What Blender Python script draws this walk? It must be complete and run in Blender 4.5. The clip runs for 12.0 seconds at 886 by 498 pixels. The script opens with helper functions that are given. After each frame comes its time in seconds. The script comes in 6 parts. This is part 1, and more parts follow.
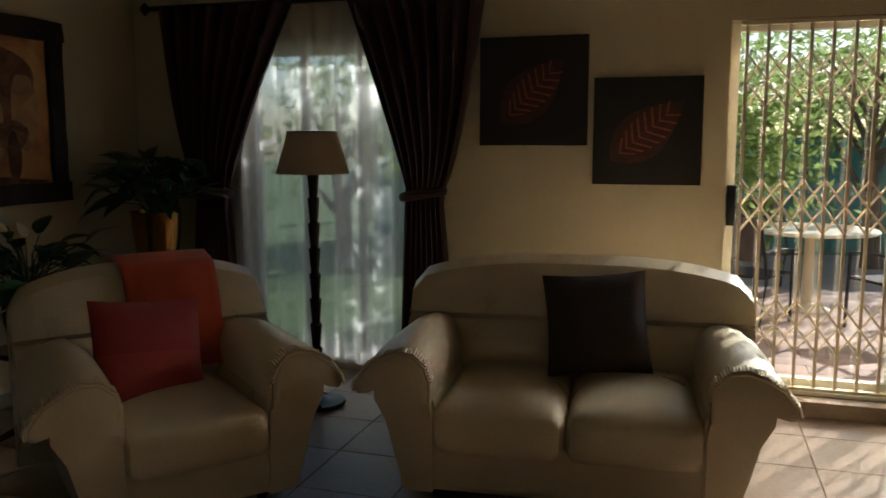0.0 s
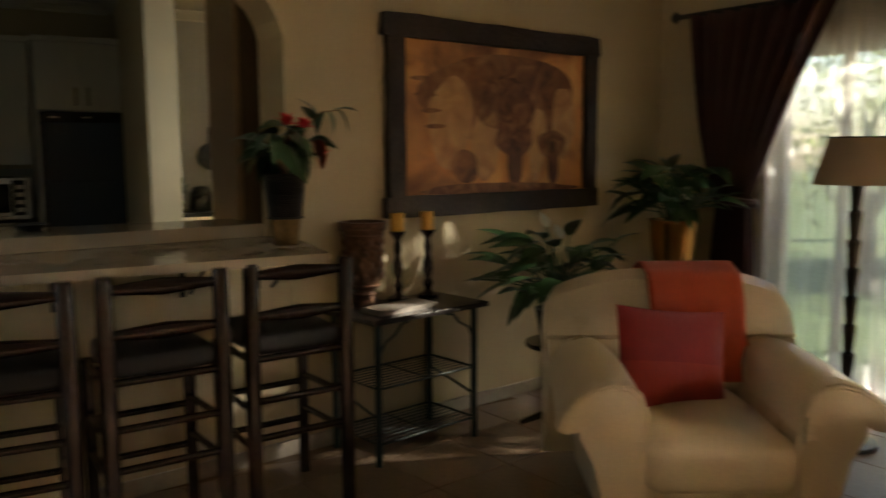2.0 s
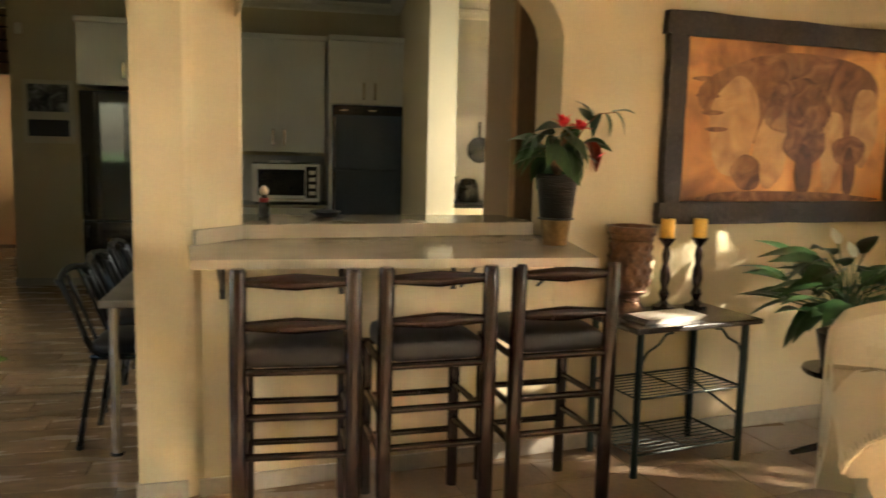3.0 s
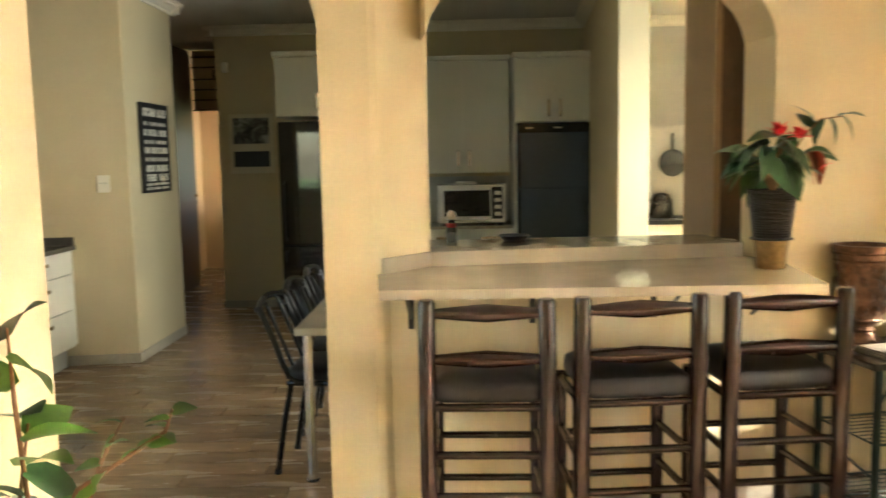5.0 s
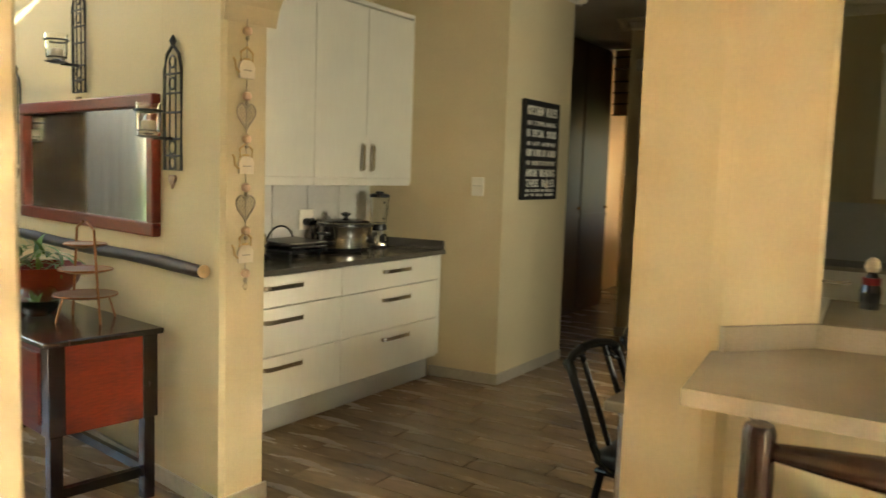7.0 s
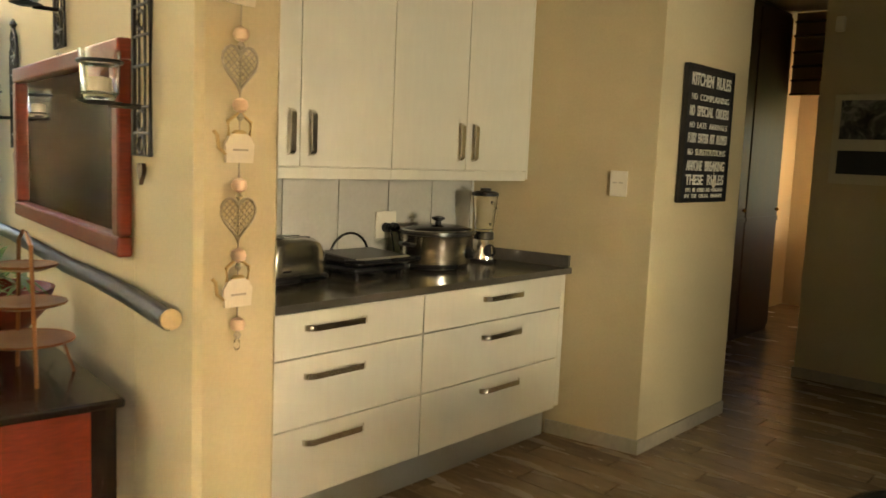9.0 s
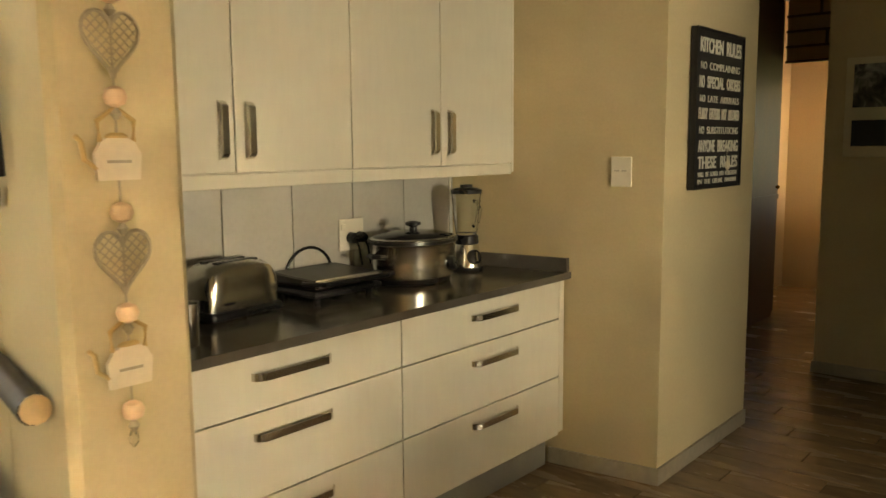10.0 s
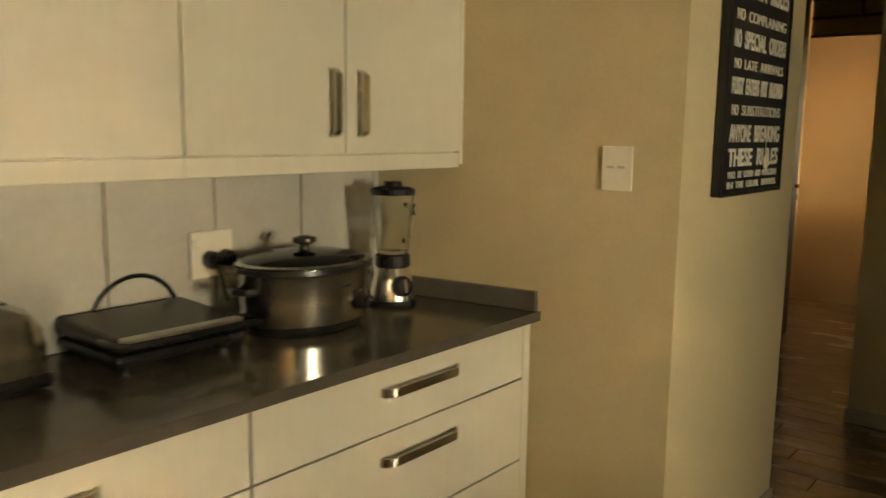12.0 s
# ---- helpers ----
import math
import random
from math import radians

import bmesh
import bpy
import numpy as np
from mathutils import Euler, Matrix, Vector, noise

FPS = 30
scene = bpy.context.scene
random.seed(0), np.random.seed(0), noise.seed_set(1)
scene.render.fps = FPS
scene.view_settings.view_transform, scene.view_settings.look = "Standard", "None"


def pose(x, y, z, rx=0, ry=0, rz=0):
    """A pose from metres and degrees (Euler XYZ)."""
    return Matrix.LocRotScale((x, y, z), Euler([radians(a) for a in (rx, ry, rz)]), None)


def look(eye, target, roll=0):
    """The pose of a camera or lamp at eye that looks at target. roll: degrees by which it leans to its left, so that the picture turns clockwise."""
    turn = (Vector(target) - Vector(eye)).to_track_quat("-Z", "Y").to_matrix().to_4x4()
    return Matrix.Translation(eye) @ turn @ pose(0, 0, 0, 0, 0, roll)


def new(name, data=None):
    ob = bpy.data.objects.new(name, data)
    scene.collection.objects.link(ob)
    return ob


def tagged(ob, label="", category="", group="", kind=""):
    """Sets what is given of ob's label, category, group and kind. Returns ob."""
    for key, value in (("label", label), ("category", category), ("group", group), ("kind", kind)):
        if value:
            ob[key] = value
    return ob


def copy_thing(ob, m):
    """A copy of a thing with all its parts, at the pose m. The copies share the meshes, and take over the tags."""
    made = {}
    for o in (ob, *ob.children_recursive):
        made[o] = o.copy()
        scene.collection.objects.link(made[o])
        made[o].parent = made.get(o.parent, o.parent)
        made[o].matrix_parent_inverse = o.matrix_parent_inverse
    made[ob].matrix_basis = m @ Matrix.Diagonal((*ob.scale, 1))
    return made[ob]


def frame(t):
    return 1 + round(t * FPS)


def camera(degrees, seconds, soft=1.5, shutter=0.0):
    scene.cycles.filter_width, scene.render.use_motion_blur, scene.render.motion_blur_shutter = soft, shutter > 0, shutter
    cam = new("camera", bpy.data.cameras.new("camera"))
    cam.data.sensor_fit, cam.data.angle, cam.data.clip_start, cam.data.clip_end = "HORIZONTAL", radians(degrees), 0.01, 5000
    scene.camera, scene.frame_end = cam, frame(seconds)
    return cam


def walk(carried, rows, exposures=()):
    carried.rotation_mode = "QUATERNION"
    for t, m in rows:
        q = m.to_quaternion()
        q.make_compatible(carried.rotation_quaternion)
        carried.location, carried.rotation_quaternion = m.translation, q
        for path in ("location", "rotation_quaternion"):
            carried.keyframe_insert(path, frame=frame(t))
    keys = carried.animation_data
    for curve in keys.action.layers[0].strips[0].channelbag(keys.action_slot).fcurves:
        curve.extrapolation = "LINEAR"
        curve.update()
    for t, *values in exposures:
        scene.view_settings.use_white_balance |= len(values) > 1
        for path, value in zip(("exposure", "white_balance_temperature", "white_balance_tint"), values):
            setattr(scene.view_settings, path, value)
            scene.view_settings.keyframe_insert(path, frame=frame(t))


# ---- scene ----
cam = camera(57.5, 12.0, shutter=0.5)
PATH = [
    (0, (0.889, 0.290, 1.428), (2.660, 1.180, 1.167), -0.05),
    (0.5, (0.897, 0.320, 1.425), (2.613, 1.312, 1.164), -0.02),
    (1, (0.868, 0.386, 1.449), (2.426, 1.611, 1.180), -0.10),
    (1.5, (0.867, 0.438, 1.428), (2.146, 1.954, 1.172), -1.19),
    (2, (0.856, 0.492, 1.422), (1.835, 2.220, 1.186), -0.30),
    (2.5, (0.818, 0.510, 1.446), (1.466, 2.387, 1.204), 0.59),
    (3, (0.797, 0.525, 1.461), (1.198, 2.467, 1.201), 1.39),
    (3.2, (0.797, 0.520, 1.461), (1.114, 2.478, 1.198), 1.27),
    (4.8, (0.784, 0.651, 1.48), (0.835, 2.639, 1.273), -0.6),
    (5, (0.787, 0.71, 1.479), (0.737, 2.697, 1.257), -1.1),
    (5.5, (0.844, 0.905, 1.477), (0.549, 2.872, 1.274), 1.1),
    (6, (0.877, 1.16, 1.457), (0.311, 3.066, 1.239), -0.2),
    (6.5, (0.889, 1.48, 1.449), (0.151, 3.332, 1.28), 0.6),
    (7, (0.935, 1.846, 1.448), (-0.14, 3.521, 1.253), 1.9),
    (8.8, (0.299, 2.895, 1.437), (-1.016, 4.387, 1.226), 2.4),
    (9, (0.207, 3.018, 1.442), (-1.12, 4.496, 1.214), 2.4),
    (9.5, (-0.05, 3.272, 1.451), (-1.349, 4.782, 1.273), -0.4),
    (10, (-0.196, 3.468, 1.458), (-1.479, 4.981, 1.205), -0.5),
    (10.5, (-0.257, 3.658, 1.465), (-1.587, 5.128, 1.198), 0.5),
    (11, (-0.353, 3.877, 1.454), (-1.746, 5.286, 1.179), 1.9),
    (11.5, (-0.552, 4.134, 1.451), (-1.901, 5.585, 1.179), 1.0),
    (12, (-0.749, 4.462, 1.444), (-2.002, 5.994, 1.154), 0.8),
]
EXPOSURES = [(0.0, 0.8, 5400, 7), (0.6, 0.95, 5600, 8), (1.5, 1.75, 6200, 10), (2.0, 2.25, 6300, 10), (2.5, 3.3, 6700, 10), (3.2, 4.55, 6400, 8), (4.8, 5.0, 6200, 5), (6.0, 4.8, 6800, 6), (7.0, 4.4, 7300, 6), (9.0, 4.5, 8300, 9), (10.5, 4.35, 8800, 10), (12.0, 4.4, 8900, 10)]
walk(cam, [(t, look(eye, target, roll)) for t, eye, target, roll in PATH], EXPOSURES)


def ease(a, b, k):
    return a + (b - a) * k


# ---- light ----
world = bpy.data.worlds.new("world")
scene.world = world
world.use_nodes = True
wn = world.node_tree.nodes
sky = wn.new("ShaderNodeTexSky")
sky.sky_type, sky.sun_disc = "NISHITA", False
SUN_WAY = Vector((-0.88, 0.33, -0.36)).normalized()
sky.sun_elevation = math.asin(-SUN_WAY.z)
sky.sun_rotation = math.atan2(-SUN_WAY.x, -SUN_WAY.y)
world.node_tree.links.new(sky.outputs[0], wn["Background"].inputs[0])
wn["Background"].inputs[1].default_value = 0.065
sun = new("sun", bpy.data.lights.new("sun", "SUN"))
sun.data.energy, sun.data.angle, sun.data.color = 5.0, radians(0.6), (1.0, 0.89, 0.72)
sun.matrix_world = look((0, 0, 0), SUN_WAY)


def window_light(name, eye, way, sx, sy, watts, color):
    lamp = new(name, bpy.data.lights.new(name, "AREA"))
    lamp.data.shape, lamp.data.size, lamp.data.size_y = "RECTANGLE", sx, sy
    lamp.data.energy, lamp.data.color = watts, color
    lamp.matrix_world = look(eye, Vector(eye) + Vector(way))
    return lamp


# ---- frames of the plan: the living room stands askew to the kitchen ----
ML = pose(0.5, 3.81, 0, 0, 0, 9.5)
MD = pose(-1.53, 4.06, 0, 0, 0, -10.2)  # dining wall and passage arch


def L(u, v, z=0.0, turn=0.0):
    return ML @ pose(u, v, z, 0, 0, turn)


day = (1.0, 0.96, 0.88)
wl = L(4.42, -4.65, 1.1)
window_light("sliding_door_light", wl.translation, wl.to_3x3() @ Vector((-1, 0, 0)), 1.8, 1.8, 0.06, day)
wl = L(4.42, -1.35, 1.05)
window_light("garden_window_light", wl.translation, wl.to_3x3() @ Vector((-1, 0, 0)), 1.1, 1.8, 0.014, day)
kl = window_light("kitchen_window_light", (3.42, 4.98, 1.45), (-1, 0.15, 0), 0.75, 0.7, 1.6, (0.98, 1.0, 0.89))
kl.data.spread = radians(100)
# added fill lamp that brightens the hall; no window is known there
window_light("hall_fill_light", (-1.66, 11.3, 1.5), (-1, 0, 0), 0.75, 0.95, 0.05, day)


# ---- materials ----
def mat(name, base, rough=0.6, metal=0.0, var=0.12, scale=3.0, fine=60.0, bump=0.15, spec=0.5, piece=0.0, stretch=None, coat=0.0, sheen=0.0, dist=0.004):
    m = bpy.data.materials.new(name)
    m.use_nodes = True
    nt = m.node_tree
    b = nt.nodes["Principled BSDF"]
    tc = nt.nodes.new("ShaderNodeTexCoord")
    mp = nt.nodes.new("ShaderNodeMapping")
    if stretch:
        mp.inputs["Scale"].default_value = stretch
    nt.links.new(tc.outputs["Object"], mp.inputs[0])
    n1, n2 = nt.nodes.new("ShaderNodeTexNoise"), nt.nodes.new("ShaderNodeTexNoise")
    n1.inputs["Scale"].default_value, n2.inputs["Scale"].default_value = scale, fine
    n1.inputs["Detail"].default_value, n2.inputs["Detail"].default_value = 4, 3
    for n in (n1, n2):
        nt.links.new(mp.outputs[0], n.inputs["Vector"])
    mix = nt.nodes.new("ShaderNodeMath")
    mix.operation = "MULTIPLY_ADD"
    mix.inputs[1].default_value = 0.5
    nt.links.new(n2.outputs[0], mix.inputs[0])
    half = nt.nodes.new("ShaderNodeMath")
    half.operation, half.inputs[1].default_value = "MULTIPLY", 0.5
    nt.links.new(n1.outputs[0], half.inputs[0])
    nt.links.new(half.outputs[0], mix.inputs[2])
    ramp = nt.nodes.new("ShaderNodeMapRange")
    ramp.inputs["From Min"].default_value, ramp.inputs["From Max"].default_value = 0.3, 0.7
    ramp.inputs["To Min"].default_value, ramp.inputs["To Max"].default_value = 1 - var, 1 + var
    nt.links.new(mix.outputs[0], ramp.inputs[0])
    val = ramp.outputs[0]
    if piece:
        oi = nt.nodes.new("ShaderNodeObjectInfo")
        pr = nt.nodes.new("ShaderNodeMapRange")
        pr.inputs["To Min"].default_value, pr.inputs["To Max"].default_value = 1 - piece, 1 + piece
        nt.links.new(oi.outputs["Random"], pr.inputs[0])
        mu = nt.nodes.new("ShaderNodeMath")
        mu.operation = "MULTIPLY"
        nt.links.new(val, mu.inputs[0])
        nt.links.new(pr.outputs[0], mu.inputs[1])
        val = mu.outputs[0]
    vm = nt.nodes.new("ShaderNodeVectorMath")
    vm.operation = "SCALE"
    vm.inputs[0].default_value = base
    nt.links.new(val, vm.inputs["Scale"])
    nt.links.new(vm.outputs[0], b.inputs["Base Color"])
    rr = nt.nodes.new("ShaderNodeMapRange")
    rr.inputs["To Min"].default_value, rr.inputs["To Max"].default_value = max(0.02, rough - 0.08), min(1, rough + 0.08)
    nt.links.new(n1.outputs[0], rr.inputs[0])
    nt.links.new(rr.outputs[0], b.inputs["Roughness"])
    b.inputs["Metallic"].default_value = metal
    b.inputs["Specular IOR Level"].default_value = spec
    b.inputs["Coat Weight"].default_value = coat
    b.inputs["Sheen Weight"].default_value = sheen
    if bump:
        bp = nt.nodes.new("ShaderNodeBump")
        bp.inputs["Strength"].default_value, bp.inputs["Distance"].default_value = bump, dist
        nt.links.new(n2.outputs[0], bp.inputs["Height"])
        nt.links.new(bp.outputs[0], b.inputs["Normal"])
    return m


def glass_mat(name, tint=(1, 1, 1), rough=0.0):
    m = bpy.data.materials.new(name)
    m.use_nodes = True
    b = m.node_tree.nodes["Principled BSDF"]
    b.inputs["Base Color"].default_value = (*tint, 1)
    b.inputs["Transmission Weight"].default_value = 1
    b.inputs["Roughness"].default_value = rough
    b.inputs["IOR"].default_value = 1.45
    return m


def net_mat(name, base, clear):
    m = bpy.data.materials.new(name)
    m.use_nodes = True
    nt = m.node_tree
    out = nt.nodes["Material Output"]
    nt.nodes.remove(nt.nodes["Principled BSDF"])
    tr, tl, df = nt.nodes.new("ShaderNodeBsdfTransparent"), nt.nodes.new("ShaderNodeBsdfTranslucent"), nt.nodes.new("ShaderNodeBsdfDiffuse")
    tl.inputs[0].default_value = df.inputs[0].default_value = (*base, 1)
    m1, m2 = nt.nodes.new("ShaderNodeMixShader"), nt.nodes.new("ShaderNodeMixShader")
    m1.inputs[0].default_value = 0.3
    tc, nz = nt.nodes.new("ShaderNodeTexCoord"), nt.nodes.new("ShaderNodeTexNoise")
    nz.inputs["Scale"].default_value = 90
    nt.links.new(tc.outputs["Object"], nz.inputs["Vector"])
    mr = nt.nodes.new("ShaderNodeMapRange")
    mr.inputs["To Min"].default_value, mr.inputs["To Max"].default_value = clear + 0.1, clear - 0.1
    nt.links.new(nz.outputs[0], mr.inputs[0])
    nt.links.new(mr.outputs[0], m2.inputs[0])
    nt.links.new(tl.outputs[0], m1.inputs[1])
    nt.links.new(df.outputs[0], m1.inputs[2])
    nt.links.new(m1.outputs[0], m2.inputs[1])
    nt.links.new(tr.outputs[0], m2.inputs[2])
    nt.links.new(m2.outputs[0], out.inputs[0])
    return m


def art_mat(name, stops, scale, distort):
    m = bpy.data.materials.new(name)
    m.use_nodes = True
    nt = m.node_tree
    b = nt.nodes["Principled BSDF"]
    tc, nz, cr = nt.nodes.new("ShaderNodeTexCoord"), nt.nodes.new("ShaderNodeTexNoise"), nt.nodes.new("ShaderNodeValToRGB")
    nz.inputs["Scale"].default_value, nz.inputs["Distortion"].default_value, nz.inputs["Detail"].default_value = scale, distort, 5
    nt.links.new(tc.outputs["Object"], nz.inputs["Vector"])
    nt.links.new(nz.outputs[0], cr.inputs[0])
    while len(cr.color_ramp.elements) < len(stops):
        cr.color_ramp.elements.new(0.5)
    for el, (p, c) in zip(cr.color_ramp.elements, stops):
        el.position, el.color = p, (*c, 1)
    nt.links.new(cr.outputs[0], b.inputs["Base Color"])
    b.inputs["Roughness"].default_value = 0.65
    bp = nt.nodes.new("ShaderNodeBump")
    bp.inputs["Strength"].default_value = 0.2
    nt.links.new(nz.outputs[0], bp.inputs["Height"])
    nt.links.new(bp.outputs[0], b.inputs["Normal"])
    return m


WALL = mat("cream_wall_paint", (0.61, 0.515, 0.335), 0.75, var=0.05, scale=1.2, fine=90, bump=0.12, spec=0.25)
CEIL = mat("white_ceiling_paint", (0.62, 0.6, 0.56), 0.85, var=0.04, bump=0.05)
CORN = mat("white_plaster", (0.78, 0.74, 0.64), 0.7, var=0.04, bump=0.05)
CAB = mat("cream_cabinet_melamine", (0.7, 0.67, 0.58), 0.42, var=0.035, scale=2, fine=40, bump=0.03, stretch=(1, 1, 0.2))
# carcass colour with the shade of the drawer gaps painted in
CABIN = mat("cabinet_shadow_gap", (0.12, 0.11, 0.1), 0.6, var=0.05)
KICK = mat("grey_kick_plate", (0.36, 0.35, 0.32), 0.5, var=0.05)
STONE = mat("dark_quartz", (0.1, 0.088, 0.073), 0.16, var=0.25, scale=8, fine=220, bump=0.0)
BARST = mat("beige_quartz", (0.37, 0.325, 0.255), 0.16, var=0.1, scale=6, fine=180, bump=0.0)
SPLASH = mat("grey_wall_tile", (0.5, 0.49, 0.45), 0.35, var=0.06, scale=4, fine=50, bump=0.04, piece=0.03)
PLANK = mat("wood_look_floor_tile", (0.29, 0.2, 0.122), 0.26, var=0.27, scale=1.8, fine=7, bump=0.05, piece=0.22, stretch=(1.0, 3.5, 1.0))
GROUT = mat("grey_grout", (0.06, 0.048, 0.037), 0.8)
TILE = mat("beige_floor_tile", (0.29, 0.2, 0.13), 0.3, var=0.2, scale=5, fine=40, bump=0.03, piece=0.07)
GROUT2 = mat("dark_tile_grout", (0.2, 0.15, 0.11), 0.85)
SKIRT = mat("grey_tile_skirting", (0.4, 0.35, 0.28), 0.4, var=0.16, scale=6, fine=30, bump=0.03)
CHROME = mat("brushed_steel", (0.76, 0.74, 0.7), 0.2, 1.0, var=0.03, scale=3, fine=150, bump=0.0)
HANDLE = mat("satin_nickel", (0.62, 0.58, 0.51), 0.2, 1.0, var=0.05, bump=0.0)
BLACK = mat("black_plastic", (0.012, 0.012, 0.013), 0.28, var=0.15, bump=0.03)
BLKGLASS = mat("black_glass", (0.012, 0.013, 0.016), 0.06, var=0.05, bump=0.0)
TUBE = mat("gloss_black_tube", (0.006, 0.0055, 0.005), 0.28, 0.0, var=0.2, bump=0.02, spec=0.35)
IRON = mat("black_wrought_iron", (0.011, 0.0095, 0.0085), 0.4, 0.0, var=0.3, bump=0.2)
WOODD = mat("dark_stained_wood", (0.018, 0.006, 0.004), 0.24, var=0.4, scale=4, fine=30, bump=0.06, stretch=(6, 6, 1), coat=0.3)
SEATM = mat("black_leather", (0.009, 0.008, 0.0075), 0.5, var=0.25, scale=6, fine=130, bump=0.25, dist=0.002)
LEATH = mat("cream_leather", (0.62, 0.52, 0.35), 0.3, var=0.09, scale=3.5, fine=110, bump=0.14, dist=0.003)
ORANGE = mat("orange_throw", (0.52, 0.075, 0.02), 0.9, var=0.15, scale=8, fine=200, bump=0.5, sheen=0.3)
RED = mat("red_cushion_cloth", (0.24, 0.014, 0.012), 0.9, var=0.15, scale=8, fine=200, bump=0.4, sheen=0.3)
RED2 = mat("rust_cushion_cloth", (0.3, 0.028, 0.017), 0.9, var=0.15, scale=8, fine=200, bump=0.4, sheen=0.3)
BROWNC = mat("dark_brown_cushion_cloth", (0.05, 0.034, 0.03), 0.85, var=0.2, scale=20, fine=180, bump=0.5)
CURT = mat("dark_brown_curtain", (0.05, 0.013, 0.01), 0.7, var=0.25, scale=6, fine=90, bump=0.15, stretch=(3, 3, 0.3), sheen=0.2)
NET = net_mat("white_net_curtain", (0.88, 0.88, 0.86), 0.42)
SHADE = mat("brown_lampshade_linen", (0.42, 0.32, 0.22), 0.85, var=0.08, fine=200, bump=0.2)
ALU = mat("cream_aluminium", (0.72, 0.66, 0.52), 0.4, var=0.05, bump=0.02)
GLASS = glass_mat("window_glass")
CLEAR = glass_mat("clear_glass", (0.97, 0.98, 0.97))
AMBER = glass_mat("amber_glass", (0.8, 0.4, 0.1))
BRASS = mat("hammered_brass", (0.42, 0.23, 0.065), 0.22, 1.0, var=0.12, scale=10, fine=60, bump=0.3)
SATIN = mat("satin_steel", (0.74, 0.72, 0.68), 0.5, 0.7, var=0.05, bump=0.02)
BRASSD = mat("dull_brass", (0.3, 0.19, 0.08), 0.35, 0.8, var=0.4, scale=8, fine=50, bump=0.15)
BRONZE = mat("bronze_patina", (0.13, 0.066, 0.036), 0.34, 0.5, var=0.85, scale=10, fine=45, bump=0.5, dist=0.01)
GREENM = mat("dark_green_metal", (0.012, 0.03, 0.026), 0.35, 0.2, var=0.2)
SLATE = mat("dark_slate_top", (0.05, 0.042, 0.036), 0.2, var=0.35, scale=9, fine=70, bump=0.15)
CANDLE = mat("yellow_wax", (0.85, 0.5, 0.08), 0.5, var=0.08, bump=0.05)
LEAF = mat("dark_green_leaf", (0.035, 0.085, 0.028), 0.32, var=0.35, scale=9, fine=50, bump=0.1, piece=0.25)
LEAFL = mat("bright_green_leaf", (0.09, 0.19, 0.03), 0.35, var=0.25, scale=9, fine=50, bump=0.1, piece=0.3)
STEM = mat("brown_stem", (0.2, 0.1, 0.045), 0.7, var=0.2)
FLOWR = mat("red_petal", (0.75, 0.02, 0.03), 0.5, var=0.2)
SPATHE = mat("white_spathe", (0.8, 0.82, 0.72), 0.45, var=0.05)
POT = mat("ribbed_grey_pot", (0.035, 0.03, 0.027), 0.35, 0.4, var=0.2, bump=0.05)
REDWOOD = mat("red_mahogany", (0.15, 0.018, 0.006), 0.38, var=0.35, scale=3, fine=26, bump=0.05, stretch=(1, 1, 6), coat=0.0, spec=0.35)
FRAMEW = mat("rough_dark_wood_frame", (0.035, 0.022, 0.016), 0.6, var=0.5, scale=8, fine=40, bump=0.8, dist=0.01, stretch=(1, 1, 1))
CANVAS = art_mat("painted_canvas_ochre", [(0.28, (0.1, 0.035, 0.014)), (0.42, (0.34, 0.14, 0.045)), (0.55, (0.62, 0.27, 0.075)), (0.72, (0.74, 0.4, 0.13))], 2.6, 1.2)
PAINTB = art_mat("painted_brown_shape", [(0.3, (0.1, 0.035, 0.015)), (0.5, (0.26, 0.11, 0.04)), (0.75, (0.46, 0.22, 0.08))], 6, 1.5)
PAINTD = art_mat("painted_dark_brown_shape", [(0.3, (0.05, 0.018, 0.01)), (0.6, (0.15, 0.055, 0.025)), (0.8, (0.26, 0.11, 0.05))], 8, 1.5)
PAINTM = art_mat("painted_mid_brown_shape", [(0.3, (0.09, 0.03, 0.014)), (0.55, (0.24, 0.1, 0.04)), (0.8, (0.42, 0.2, 0.08))], 9, 2.0)
PAINTL = art_mat("painted_pale_ochre_shape", [(0.3, (0.36, 0.17, 0.06)), (0.55, (0.56, 0.31, 0.12)), (0.8, (0.68, 0.43, 0.18))], 5, 1.5)
DKCANV = mat("dark_brown_canvas", (0.018, 0.012, 0.01), 0.7, var=0.4, scale=6, fine=150, bump=0.3)
LEAFPT = mat("painted_rust_leaf", (0.065, 0.017, 0.008), 0.6, var=0.5, scale=9, fine=60, bump=0.3)
LEAFP2 = mat("painted_orange_vein", (0.26, 0.06, 0.018), 0.6, var=0.5, scale=14, fine=60, bump=0.3)
SIGNB = mat("black_sign_board", (0.014, 0.014, 0.015), 0.5, var=0.2)
SIGNW = mat("white_sign_paint", (0.72, 0.7, 0.63), 0.6, var=0.12, fine=120)
WHITEP = mat("white_plastic", (0.78, 0.74, 0.64), 0.35, var=0.03, bump=0.0)
CERAM = mat("off_white_ceramic", (0.75, 0.66, 0.52), 0.45, var=0.08)
BEAD = mat("pink_wood_bead", (0.74, 0.52, 0.36), 0.5, var=0.15)
WIRE = mat("rusty_pale_wire", (0.42, 0.36, 0.27), 0.5, 0.4, var=0.2)
GILT = mat("gilt_wire", (0.55, 0.38, 0.17), 0.45, 0.3, var=0.15)
COPPER = mat("copper_wire", (0.3, 0.12, 0.045), 0.4, 0.7, var=0.15)
MIRROR = mat("mirror_silver", (0.9, 0.9, 0.9), 0.03, 1.0, var=0.0, bump=0.0)
